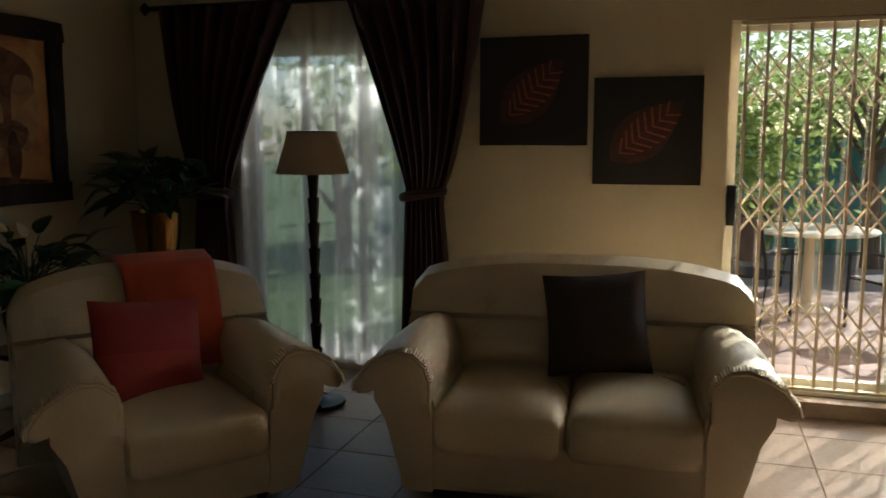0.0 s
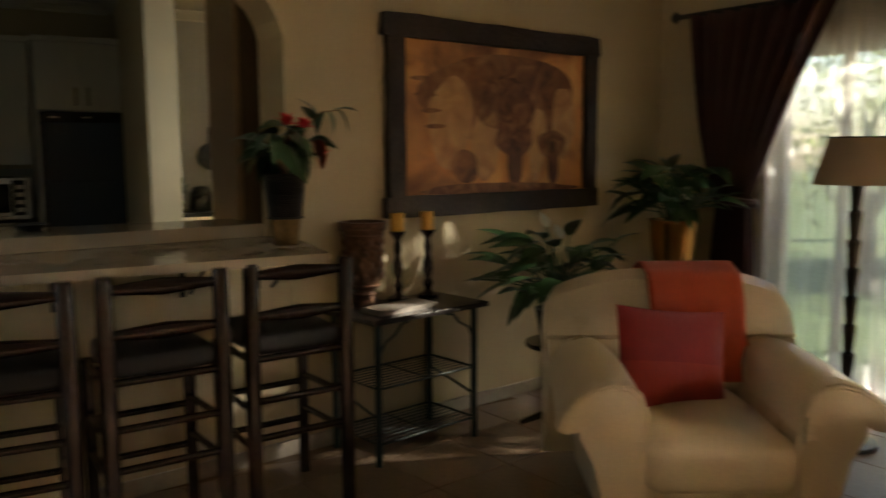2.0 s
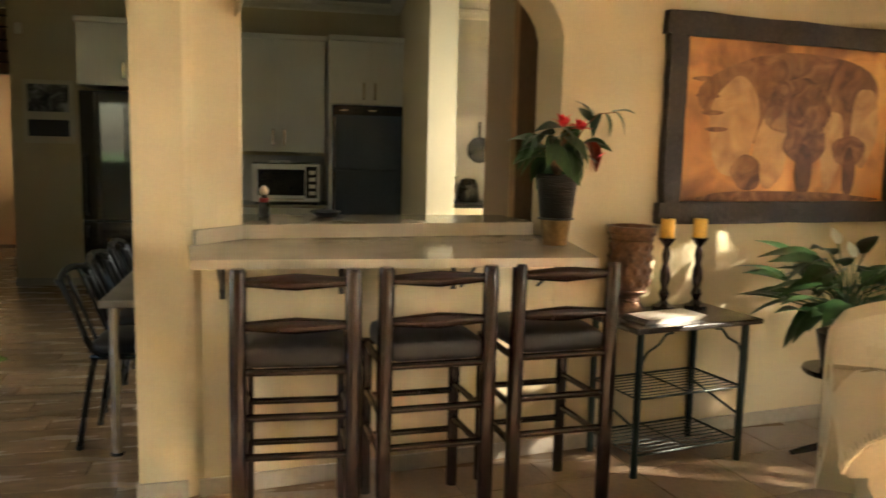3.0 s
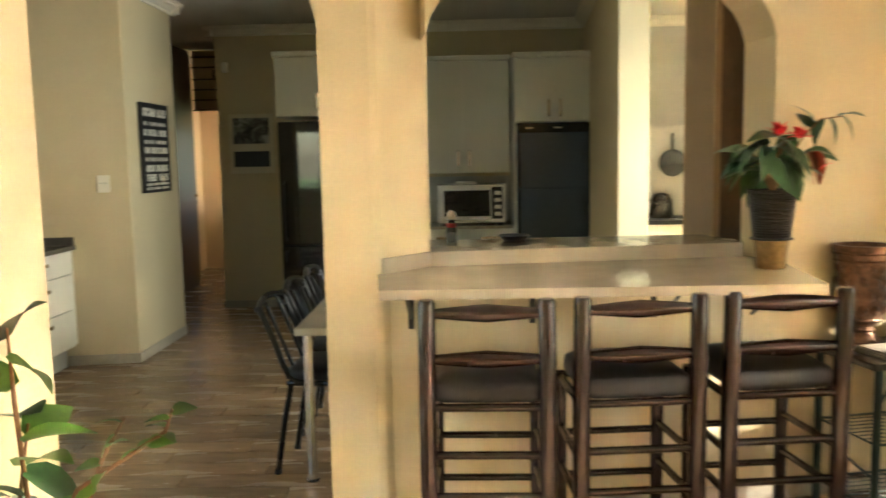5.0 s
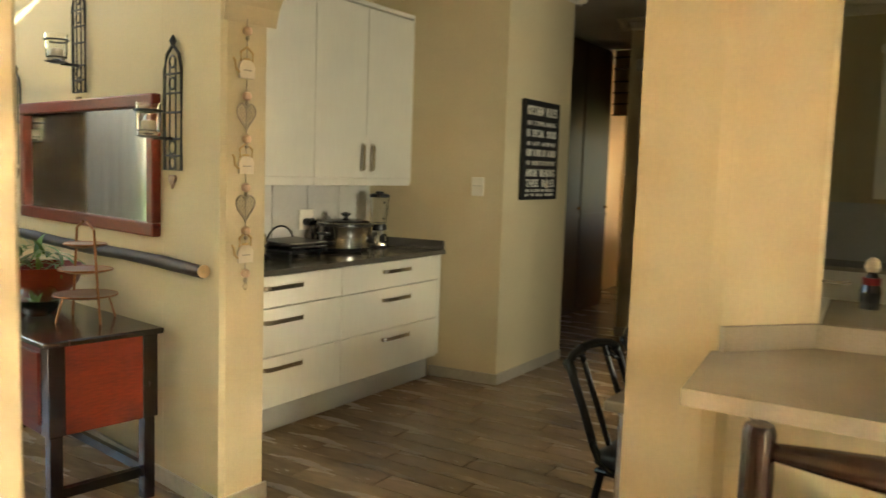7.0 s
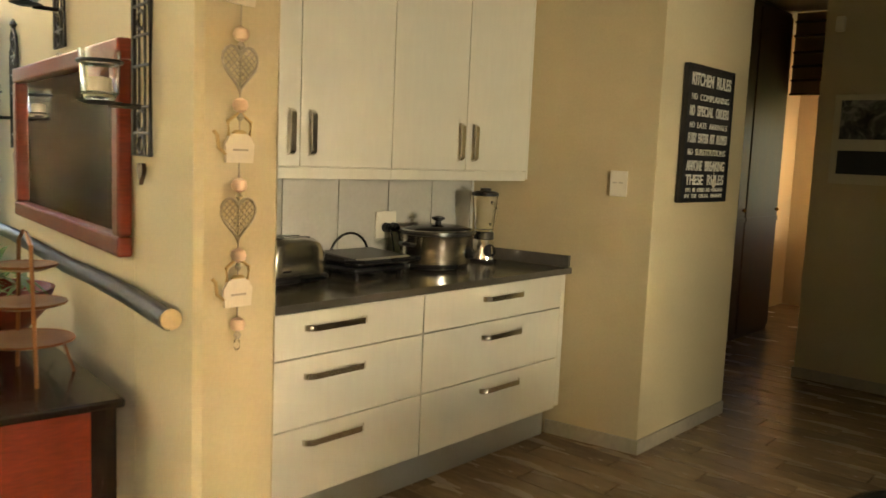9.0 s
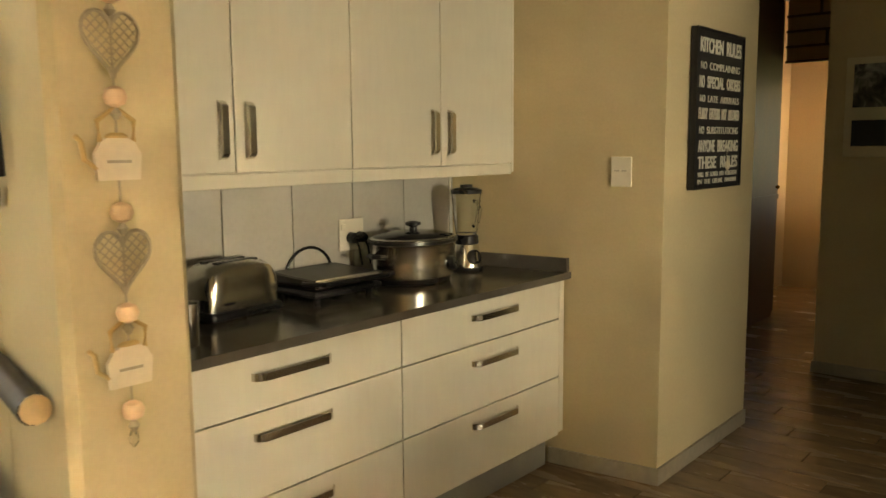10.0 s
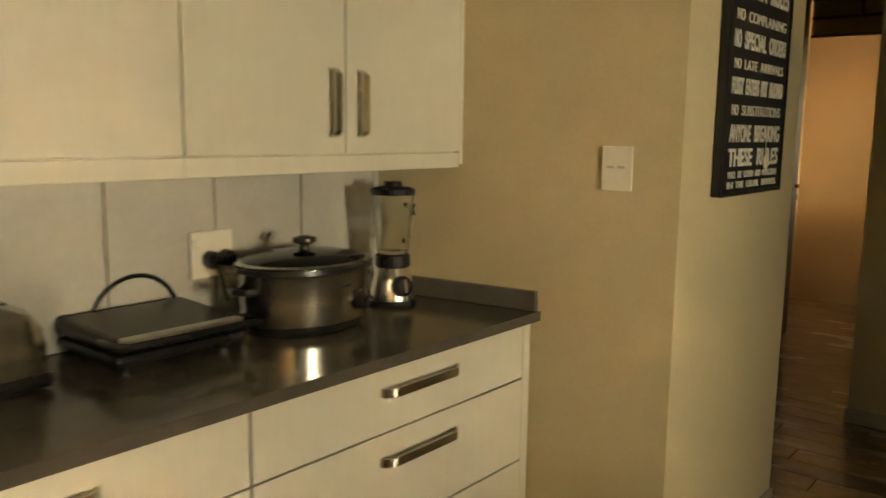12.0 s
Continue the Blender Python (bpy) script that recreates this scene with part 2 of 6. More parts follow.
FRIDGE = mat("black_fridge_gloss", (0.012, 0.012, 0.013), -0.03, var=0.05, bump=0.0)
STEELB = mat("grey_oven_glass", (0.075, 0.095, 0.12), 0.16, 0.0, var=0.1, bump=0.0)
PHOTOW = mat("pale_photo_frame", (0.66, 0.6, 0.45), 0.5, var=0.06)
PHOTO = art_mat("blurred_photo", [(0.35, (0.02, 0.02, 0.02)), (0.5, (0.1, 0.1, 0.09)), (0.6, (0.3, 0.3, 0.28)), (0.75, (0.5, 0.5, 0.48))], 9, 0.8)
DKDOOR = mat("dark_brown_door", (0.12, 0.075, 0.043), 0.45, var=0.3, scale=3, fine=30, bump=0.05, stretch=(6, 6, 1))
PEACH = mat("peach_hall_paint", (0.62, 0.45, 0.29), 0.7, var=0.05, spec=0.3)
PAVE = mat("terracotta_paver", (0.46, 0.29, 0.21), 0.7, var=0.25, piece=0.2)
GRAVEL = mat("paving_sand", (0.33, 0.25, 0.19), 0.9, var=0.2)
GRASS = mat("lawn_green", (0.09, 0.15, 0.035), 0.9, var=0.4, scale=3, fine=40)
GREENW = mat("sea_green_garden_wall", (0.09, 0.23, 0.2), 0.7, var=0.12, piece=0.1)
CLOTH = mat("cream_table_cloth", (0.75, 0.68, 0.5), 0.8, var=0.08)
TRUNK = mat("grey_bark", (0.12, 0.09, 0.06), 0.9, var=0.3, bump=0.5)
GRILLM = mat("cream_security_steel", (0.68, 0.56, 0.38), 0.45, var=0.06)
PAPER = mat("magazine_paper", (0.45, 0.4, 0.34), 0.4, var=0.3, scale=30)


# ---- modelling helpers ----
def link_mesh(name, bm, material, parent=None, smooth=False, label=""):
    bmesh.ops.recalc_face_normals(bm, faces=bm.faces)
    me = bpy.data.meshes.new(name)
    bm.to_mesh(me)
    bm.free()
    me.materials.append(material)
    if smooth:
        for p in me.polygons:
            p.use_smooth = True
        me.set_sharp_from_angle(angle=radians(40))
    ob = new(name, me)
    if parent:
        ob.parent = parent
    if label:
        ob["label"] = label
    return ob


def part(name, bm, material, parent, label="", smooth=False):
    return link_mesh(name, bm, material, parent, smooth, label)


def setting(name, bm, material, label, category):
    return tagged(link_mesh(name, bm, material), label, category, kind="structure")


def thing(name, m, label, category, group=""):
    ob = new(name)
    ob.empty_display_size = 0.1
    ob.matrix_world = m if isinstance(m, Matrix) else pose(*m)
    return tagged(ob, label, category, group)


def box(bm, a, b, bev=0.0, seg=2, m=None):
    x0, x1 = sorted((a[0], b[0]))
    y0, y1 = sorted((a[1], b[1]))
    z0, z1 = sorted((a[2], b[2]))
    r = bmesh.ops.create_cube(bm, size=1, matrix=Matrix.Translation(((x0 + x1) / 2, (y0 + y1) / 2, (z0 + z1) / 2)) @ Matrix.Diagonal((x1 - x0, y1 - y0, z1 - z0, 1)))
    vs = r["verts"]
    if bev:
        es = list({e for v in vs for e in v.link_edges})
        r = bmesh.ops.bevel(bm, geom=es, offset=bev, segments=seg, affect="EDGES", profile=0.5)
        vs = list({v for f in r["faces"] for v in f.verts} | {v for v in vs if v.is_valid})
    if m is not None:
        bmesh.ops.transform(bm, matrix=m, verts=vs)
    return bm


def B(a, b, bev=0.0, seg=2):
    return box(bmesh.new(), a, b, bev, seg)


def ring_tube(bm, pts, radii, n=8, closed=False):
    pts = [Vector(p) for p in pts]
    if not isinstance(radii, (list, tuple)):
        radii = [radii] * len(pts)
    rings = []
    up = Vector((0, 0, 1))
    for i, p in enumerate(pts):
        if closed:
            d = pts[(i + 1) % len(pts)] - pts[i - 1]
        else:
            d = pts[min(i + 1, len(pts) - 1)] - pts[max(i - 1, 0)]
        d = d.normalized() if d.length > 1e-9 else Vector((0, 0, 1))
        a = d.cross(up)
        if a.length < 0.05:
            a = d.cross(Vector((1, 0, 0)))
        a.normalize()
        c = d.cross(a)
        rings.append([bm.verts.new(p + (a * math.cos(k * 2 * math.pi / n) + c * math.sin(k * 2 * math.pi / n)) * radii[i]) for k in range(n)])
    pairs = list(zip(rings, rings[1:])) + ([(rings[-1], rings[0])] if closed else [])
    for r0, r1 in pairs:
        off = 0
        if closed and r1 is rings[0]:
            off = min(range(n), key=lambda o: (r0[0].co - r1[o].co).length)
        for k in range(n):
            bm.faces.new((r0[k], r0[(k + 1) % n], r1[(k + 1 + off) % n], r1[(k + off) % n]))
    if not closed:
        bm.faces.new(rings[0][::-1])
        bm.faces.new(rings[-1])
    return bm


def T(pts, radii, n=8, closed=False):
    return ring_tube(bmesh.new(), pts, radii, n, closed)


def lathe(bm, prof, n=24, c=(0, 0, 0), sx=1.0, sy=1.0):
    rings = []
    for r, z in prof:
        rings.append([bm.verts.new((c[0] + sx * r * math.cos(2 * math.pi * k / n), c[1] + sy * r * math.sin(2 * math.pi * k / n), c[2] + z)) for k in range(n)])
    for a, b in zip(rings, rings[1:]):
        for k in range(n):
            bm.faces.new((a[k], a[(k + 1) % n], b[(k + 1) % n], b[k]))
    bm.faces.new(rings[0][::-1])
    bm.faces.new(rings[-1])
    return bm


def LA(prof, n=24, c=(0, 0, 0), sx=1.0, sy=1.0):
    return lathe(bmesh.new(), prof, n, c, sx, sy)


def prism(poly, z0, z1, m=None):
    bm = bmesh.new()
    lo = [bm.verts.new((x, y, z0)) for x, y in poly]
    hi = [bm.verts.new((x, y, z1)) for x, y in poly]
    bm.faces.new(lo[::-1])
    bm.faces.new(hi)
    for i in range(len(poly)):
        j = (i + 1) % len(poly)
        bm.faces.new((lo[i], lo[j], hi[j], hi[i]))
    if m is not None:
        bm.transform(m)
    return bm


UP = pose(0, 0, 0, 90, 0, 0)  # lifts a drawing in x, z off the floor; depth runs to -y


def grid_sheet(w, h, nx, ny, f):
    bm = bmesh.new()
    vs = [[bm.verts.new(f(w * i / nx, h * j / ny)) for i in range(nx + 1)] for j in range(ny + 1)]
    for j in range(ny):
        for i in range(nx):
            bm.faces.new((vs[j][i], vs[j][i + 1], vs[j + 1][i + 1], vs[j + 1][i]))
    return bm


def thick(ob, d):
    md = ob.modifiers.new("thickness", "SOLIDIFY")
    md.thickness, md.offset = d, 0
    return ob


def soft_box(size, c=(0, 0, 0), puff=0.0, bev=0.05, cuts=8, seg=3):
    bm = bmesh.new()
    box(bm, [-s / 2 for s in size], [s / 2 for s in size], 0)
    bmesh.ops.subdivide_edges(bm, edges=bm.edges[:], cuts=cuts, use_grid_fill=True)
    hx, hy, hz = [s / 2 for s in size]
    for v in bm.verts:
        x, y, z = v.co.x / hx, v.co.y / hy, v.co.z / hz
        q = Vector((v.co.x, v.co.y, v.co.z))
        inner = Vector((max(-hx + bev, min(hx - bev, q.x)), max(-hy + bev, min(hy - bev, q.y)), max(-hz + bev, min(hz - bev, q.z))))
        d = q - inner
        if d.length > 1e-9:
            q = inner + d.normalized() * bev
        k = (1 - x * x) * (1 - y * y)
        q.z += puff * k * (1 if z > 0 else -0.3 if z < 0 else 0)
        v.co = q + Vector(c)
    return bm


def leaf_mesh(length, width, bend=0.3, n=5):
    bm = bmesh.new()
    rows = []
    for i in range(n + 1):
        k = i / n
        w = width * math.sin(math.pi * (0.08 + 0.92 * k) ** 0.8) * 0.5 if i < n else 0.002
        x = length * k
        z = -bend * length * k * k
        rows.append([bm.verts.new((x, -w, z + 0.25 * w)), bm.verts.new((x, 0, z)), bm.verts.new((x, w, z + 0.25 * w))])
    for a, b in zip(rows, rows[1:]):
        for k in range(2):
            bm.faces.new((a[k], a[k + 1], b[k + 1], b[k]))
    me = bpy.data.meshes.new("leaf")
    bm.to_mesh(me)
    bm.free()
    for p in me.polygons:
        p.use_smooth = True
    return me


def words(body, size, m, material, parent, name="lettering", depth=0.0015, fit=None, thicken=0.0):
    cu = bpy.data.curves.new(name, "FONT")
    cu.body, cu.size, cu.extrude, cu.align_x, cu.align_y, cu.offset = body, size, depth, "CENTER", "CENTER", thicken
    tmp = bpy.data.objects.new(name, cu)
    me = bpy.data.meshes.new_from_object(tmp)
    bpy.data.objects.remove(tmp)
    me.materials.append(material)
    xs = [v.co.x for v in me.vertices]
    if fit and xs:
        k = fit / (max(xs) - min(xs))
        for v in me.vertices:
            v.co.x *= k
    ob = new(name, me)
    ob.parent = parent
    ob.matrix_basis = m
    return ob


# ---- kitchen and passage structure ----
H = 2.82


def wall_run(name, p, q, t, z0=0.0, z1=H, label="cream painted plaster wall", m=WALL):
    p, q = Vector((*p, 0)), Vector((*q, 0))
    d = (q - p).normalized()
    n = Vector((-d.y, d.x, 0)) * t
    return setting(name, prism([(p.x, p.y), (q.x, q.y), (q.x + n.x, q.y + n.y), (p.x + n.x, p.y + n.y)], z0, z1), m, label, "wall")


def arch_profile(x0, x1, spring, rise, top):
    """Outline of the wall above an opening with softly angled shoulders."""
    sh = [(0, 0), (0.02, 0.06), (0.06, 0.12), (0.16, 0.21), (0.3, 0.31), (0.5, 0.37)]
    k = rise / 0.37
    left = [(x0 + a, spring + b * k) for a, b in sh]
    right = [(x1 - a, spring + b * k) for a, b in reversed(sh)]
    return left + right + [(x1, top), (x0, top)]


# back wall of the cabinet recess, block with the sign, back wall, hall
wall_run("wall_west", (-2.67, 4.37), (-2.67, 6.45), 0.15)
setting("wall_block", prism([(-2.9, 6.44), (-2.67, 6.45), (-1.65, 6.59), (-1.65, 7.61), (-2.9, 7.61)], 0, H), WALL, "cream painted wall block at the hall entrance", "wall")
setting("wall_north", prism([(-1.65, 8.84), (2.04, 8.84), (2.04, 9.0), (-1.65, 9.0)], 0, H), WALL, "cream painted kitchen back wall", "wall")
setting("wall_hall_end", prism([(-3.6, 12.0), (-1.5, 12.0), (-1.5, 12.15), (-3.6, 12.15)], 0, H), PEACH, "peach painted wall at the hall's end", "wall")
setting("wall_hall_west", prism([(-3.0, 7.61), (-2.85, 7.61), (-2.85, 12.0), (-3.0, 12.0)], 0, H), PEACH, "peach painted hall wall", "wall")
# pier with hanging hearts and the mirror wall
setting("wall_pier", prism([(-2.0, 4.145), (-1.55, 4.064), (-1.53, 4.08), (-1.53, 4.29), (-1.55, 4.31), (-2.0, 4.31)], 0, H), WALL, "cream plaster pier of the passage arch", "wall")
setting("wall_mirror", prism([(-3.9, 0.0), (-0.478, 0.0), (-0.52, 0.22), (-3.9, 0.22)], 0, H, MD), WALL, "cream dining room wall behind the mirror", "wall")
# column between passage and serving hatch
COL = [(0.25, 3.79), (0.44, 3.805), (0.47, 3.82), (0.64, 4.03), (0.65, 4.07), (0.6, 4.12), (0.27, 4.06)]
setting("column", prism(COL, 0, H), WALL, "cream plaster column between passage and serving hatch", "column")
# passage arch, from pier to column
ang = math.atan2(3.79 - 4.06, 0.25 + 1.53)
span = math.hypot(3.79 - 4.06, 0.25 + 1.53)
bm = prism(arch_profile(0.0, span, 2.0, 0.42, H), -0.25, 0, UP)
bm.transform(pose(-1.53, 4.06, 0, 0, 0, math.degrees(ang)))
setting("wall_passage_arch", bm, WALL, "cream plaster arch over the kitchen passage", "wall")
# serving hatch: wall under it, arch over it, wall with the painting
setting("wall_under_bar", prism([(0.0, 0.004), (1.585, 0.004), (1.585, 0.25), (0.12, 0.25)], 0, 1.0, ML), WALL, "cream wall under the serving hatch", "wall")
bm = prism(arch_profile(0.16, 1.585, 1.95, 0.4, H), -0.25, 0, UP)
bm.transform(ML)
setting("wall_hatch_arch", bm, WALL, "cream plaster arch over the serving hatch", "wall")
setting("wall_living_north", prism([(1.585, 0.0), (4.387, 0.0), (4.387, 0.25), (1.585, 0.25)], 0, H, ML), WALL, "cream living room wall with the large painting", "wall")


def wall_with_holes(name, m, length, holes, t, label, mt=WALL):
    """A wall along its own x from 0 to length, face at y=0, with rectangular openings (x0, x1, z0, z1)."""
    bm = bmesh.new()
    xs = 0.0
    for x0, x1, z0, z1 in holes:
        box(bm, (xs, 0, 0), (x0, t, H))
        if z0 > 0:
            box(bm, (x0, 0, 0), (x1, t, z0))
        box(bm, (x0, 0, z1), (x1, t, H))
        xs = x1
    box(bm, (xs, 0, 0), (length, t, H))
    bmesh.ops.remove_doubles(bm, verts=bm.verts[:], dist=0.0005)
    bm.transform(m)
    return setting(name, bm, mt, label, "wall")


# living room east wall: local x runs south
wall_with_holes("wall_living_east", L(4.387, 0.25, 0, -90), 7.2, [(0.25 + 0.8, 0.25 + 1.95, 0.08, 2.02), (0.25 + 3.7, 0.25 + 5.6, 0.1, 2.06)], 0.22, "cream living room wall with window and sliding door")
wall_with_holes("wall_living_south", L(4.6, -6.7, 0, 180), 5.7, [], 0.2, "cream living room wall")
bm = prism([(-1.045, -6.7), (-0.845, -6.7), (-0.845, -1.245), (-0.862, -1.227), (-1.028, -1.227), (-1.045, -1.245)], 0, H, ML)
setting("wall_living_west", bm, WALL, "cream living room wall, dappled with low sun", "wall")
wall_with_holes("wall_dining_south", L(-1.05, -2.4, 0, 180), 4.55, [(0.75, 2.55, 0.95, 2.05)], 0.2, "cream dining room wall with a wide garden window")
wall_with_holes("wall_dining_west", pose(-5.2, 0.2, 0, 0, 0, 90), 4.17, [(1.9, 3.3, 0.3, 2.1)], 0.15, "cream dining room wall with a curtained window")
# kitchen east part
setting("wall_kitchen_nib", prism([(1.78, 5.88), (1.97, 5.88), (2.05, 8.838), (2.005, 8.838)], 0, H), WALL, "cream wall end between kitchen and scullery", "wall")
setting("wall_scullery_north", prism([(2.045, 8.84), (3.6, 8.84), (3.6, 9.0), (2.045, 9.0)], 0, H), SPLASH, "off-white scullery wall", "wall")
# the opening in this wall is invented, unseen, to hold the hall's fill lamp
wall_with_holes("wall_hall_east", pose(-1.65, 12.0, 0, 0, 0, -90), 3.0, [(0.3, 1.1, 1.0, 2.0)], 0.15, "peach painted hall wall with an unseen opening added for the fill light", PEACH)
wall_with_holes("wall_kitchen_east", pose(3.45, 9.0, 0, 0, 0, -90), 4.5, [(2.4, 4.4, 1.05, 1.82)], 0.15, "cream kitchen wall with a window")

# ceilings and floors
setting("ceiling", B((-5.35, 3.9, H), (3.6, 12.15, H + 0.12)), CEIL, "white painted kitchen ceiling", "ceiling")
bm = B((-5.2, -7.0, H), (4.7, 0.35, H + 0.1))
bm.transform(ML @ pose(0, 0, 0.005))
setting("ceiling_living", bm, CEIL, "white painted living room ceiling", "ceiling")


def cornice(name, p, q, inward):
    p, q, n = Vector((*p, 0)), Vector((*q, 0)), Vector((*inward, 0)).normalized()
    prof = [(0, 0), (0.012, 0), (0.014, 0.018), (0.03, 0.03), (0.05, 0.05), (0.075, 0.062), (0.08, 0.075), (0.095, 0.078), (0.095, 0.095), (0, 0.095)]
    bm = bmesh.new()
    ends = [[bm.verts.new(e + n * a + Vector((0, 0, H - 0.095 + b - 0.002))) for a, b in prof] for e in (p, q)]
    for i in range(len(prof)):
        j = (i + 1) % len(prof)
        bm.faces.new((ends[0][i], ends[0][j], ends[1][j], ends[1][i]))
    bm.faces.new(ends[0][::-1])
    bm.faces.new(ends[1])
    return setting(name, bm, CORN, "white moulded plaster cornice", "cornice")


cornice("trim_cornice_north", (-1.75, 8.838), (1.98, 8.838), (0, -1))
cornice("trim_cornice_block", (-1.648, 6.5), (-1.648, 7.7), (1, 0))
cornice("trim_cornice_block_south", (-2.67, 6.448), (-1.56, 6.6), (0.137, -1))
cornice("trim_cornice_block_north", (-2.85, 7.612), (-1.56, 7.612), (0, 1))
cornice("trim_cornice_nib", (1.78, 5.79), (2.0, 8.8), (-1, 0))
cornice("trim_cornice_nib_end", (1.69, 5.878), (2.06, 5.878), (0, -1))
cornice("trim_cornice_scullery", (2.03, 8.838), (3.45, 8.838), (0, -1))
cornice("trim_cornice_hall", (-1.652, 8.75), (-1.652, 12.0), (-1, 0))


def skirting(name, p, q, inward, t=0.012, h=0.075):
    p, q, n = Vector((*p, 0)), Vector((*q, 0)), Vector((*inward, 0)).normalized() * t
    return setting(name, prism([(p.x, p.y), (q.x, q.y), (q.x + n.x, q.y + n.y), (p.x + n.x, p.y + n.y)], 0.002, h), SKIRT, "grey stone-look tile skirting", "skirting")


skirting("baseboard_block_south", (-2.15, 6.521), (-1.64, 6.59), (0.137, -1))
skirting("baseboard_block_east", (-1.65, 6.582), (-1.65, 7.61), (1, 0))
skirting("baseboard_north", (-1.65, 8.84), (-0.95, 8.84), (0, -1))
skirting("baseboard_hall", (-1.65, 8.828), (-1.65, 12), (-1, 0))
skirting("baseboard_pier", (-1.53, 4.06), (-1.53, 4.31), (1, 0))
mq = [(MD @ Vector((a_, 0, 0)))[:2] for a_ in (-3.8, 0.0)]
skirting("baseboard_mirror", mq[0], mq[1], (-0.177, -1))
skirting("baseboard_column", (0.25, 3.79), (0.44, 3.805), (0.08, -1))
skirting("baseboard_column_west", (0.25, 3.79), (0.27, 4.06), (-1, 0.05))
wp = [L(a, b).translation for a, b in ((-0.02, 0), (1.585, 0), (4.387, 0), (4.387, -0.8), (4.387, -1.95), (4.387, -3.7))]
nn = (ML.to_3x3() @ Vector((0, -1, 0)))[:2]
ne = (ML.to_3x3() @ Vector((-1, 0, 0)))[:2]
skirting("baseboard_living", wp[0][:2], wp[2][:2], nn)
skirting("baseboard_living_east", wp[2][:2], wp[5][:2], ne)


# ---- kitchen: drawer units, worktop, wall cabinets ----
def bar_handle(parent, c, length, axis, out=(1, 0, 0), name="handle"):
    """A bowed flat bar pull with two feet."""
    c, a, o = Vector(c), Vector(axis), Vector(out)
    s = a.cross(o)
    bm = bmesh.new()
    rows = []
    for k in (0, 0.012, 0.035, 0.07, 0.1, 0.13, 0.5, 0.87, 0.9, 0.93, 0.965, 0.988, 1):
        x = (k - 0.5) * length
        rise = 0.026 * min(1, 10 * min(k, 1 - k)) ** 0.55 + 0.001
        p = c + a * x + o * rise
        hw, ht = 0.0115, 0.0035
        rows.append([bm.verts.new(p + s * sx * hw + o * so * ht) for sx, so in ((-1, -1), (1, -1), (1, 1), (-1, 1))])
    for r0, r1 in zip(rows, rows[1:]):
        for k in range(4):
            bm.faces.new((r0[k], r0[(k + 1) % 4], r1[(k + 1) % 4], r1[k]))
    bm.faces.new(rows[0][::-1])
    bm.faces.new(rows[-1])
    return part(name, bm, HANDLE, parent, "flat satin nickel strap handle")


FX = -2.075  # face of the drawers


def drawer_unit(y0, y1):
    w = y1 - y0
    t = thing("drawer_unit", (FX, y0, 0, 0, 0, 0), "cream three-drawer kitchen base unit with nickel handles", "cabinet", "kitchen drawer units")
    part("carcass", B((-0.575, 0, 0.17), (-0.022, w, 0.865)), CABIN, t)
    part("kick_plate", B((-0.56, 0.0, 0.003), (-0.07, w, 0.17)), KICK, t, "grey kick plate")
    for z0, z1, hz in ((0.697, 0.862, 0.803), (0.434, 0.692, 0.623), (0.16, 0.429, 0.372)):
        d = part("drawer_front", B((-0.021, 0.0025, z0), (0, w - 0.0025, z1), 0.0015, 1), CAB, t)
        bar_handle(d, (0, w * 0.53, hz), 0.3, (0, 1, 0))
    return t


drawer_unit(5.458, 6.478)
drawer_unit(4.438, 5.458)
f = thing("narrow_cabinet", (0, 0, 0, 0, 0, 0), "narrow cream filler cabinet beside the drawers", "cabinet")
part("panel", B((FX - 0.02, 6.482, 0.17), (FX - 0.004, 6.52, 0.865)), CAB, f)
part("panel", B((FX - 0.02, 4.375, 0.17), (FX - 0.004, 4.435, 0.865)), CAB, f)

w = thing("worktop", (0, 0, 0, 0, 0, 0), "glossy dark quartz kitchen worktop with upstand", "worktop")
part("slab", prism([(-2.665, 4.375), (-2.05, 4.375), (-2.05, 6.532), (-2.665, 6.448)], 0.87, 0.9), STONE, w)
part("upstand", prism([(-2.65, 6.428), (-2.06, 6.509), (-2.06, 6.529), (-2.65, 6.449)], 0.902, 0.962), STONE, w)

UX = -2.333


def wall_cabinet(y0, y1):
    w = y1 - y0
    t = thing("wall_cabinet", (UX, y0, 1.33, 0, 0, 0), "cream two-door kitchen wall cabinet with nickel handles", "cabinet", "kitchen wall cabinets")
    part("carcass", B((-0.33, 0, 0.012), (-0.022, w, 1.13)), CAB, t)
    part("pelmet", B((-0.02, 0.0, 0.0), (-0.003, w, 0.046), 0.002, 1), CAB, t)
    for k in (0, 1):
        a, b = (k * w / 2 + 0.002, (k + 1) * w / 2 - 0.002)
        d = part("door", B((-0.02, a, 0.05), (0, b, 1.125), 0.002, 1), CAB, t)
        bar_handle(d, (0, (b - 0.05) if k == 0 else (a + 0.047), 0.182), 0.18, (0, 0, 1))
    part("cornice_strip", B((-0.33, 0, 1.132), (0.012, w, 1.16), 0.004, 1), CAB, t)
    return t


wall_cabinet(5.49, 6.475)
wall_cabinet(4.49, 5.49)
f = thing("narrow_wall_cabinet", (0, 0, 0, 0, 0, 0), "narrow cream filler beside the wall cabinets", "cabinet")
part("strip", B((UX - 0.02, 6.478, 1.34), (UX - 0.004, 6.494, 2.48)), CAB, f)
part("strip", B((UX - 0.02, 4.375, 1.34), (UX - 0.004, 4.486, 2.48)), CAB, f)

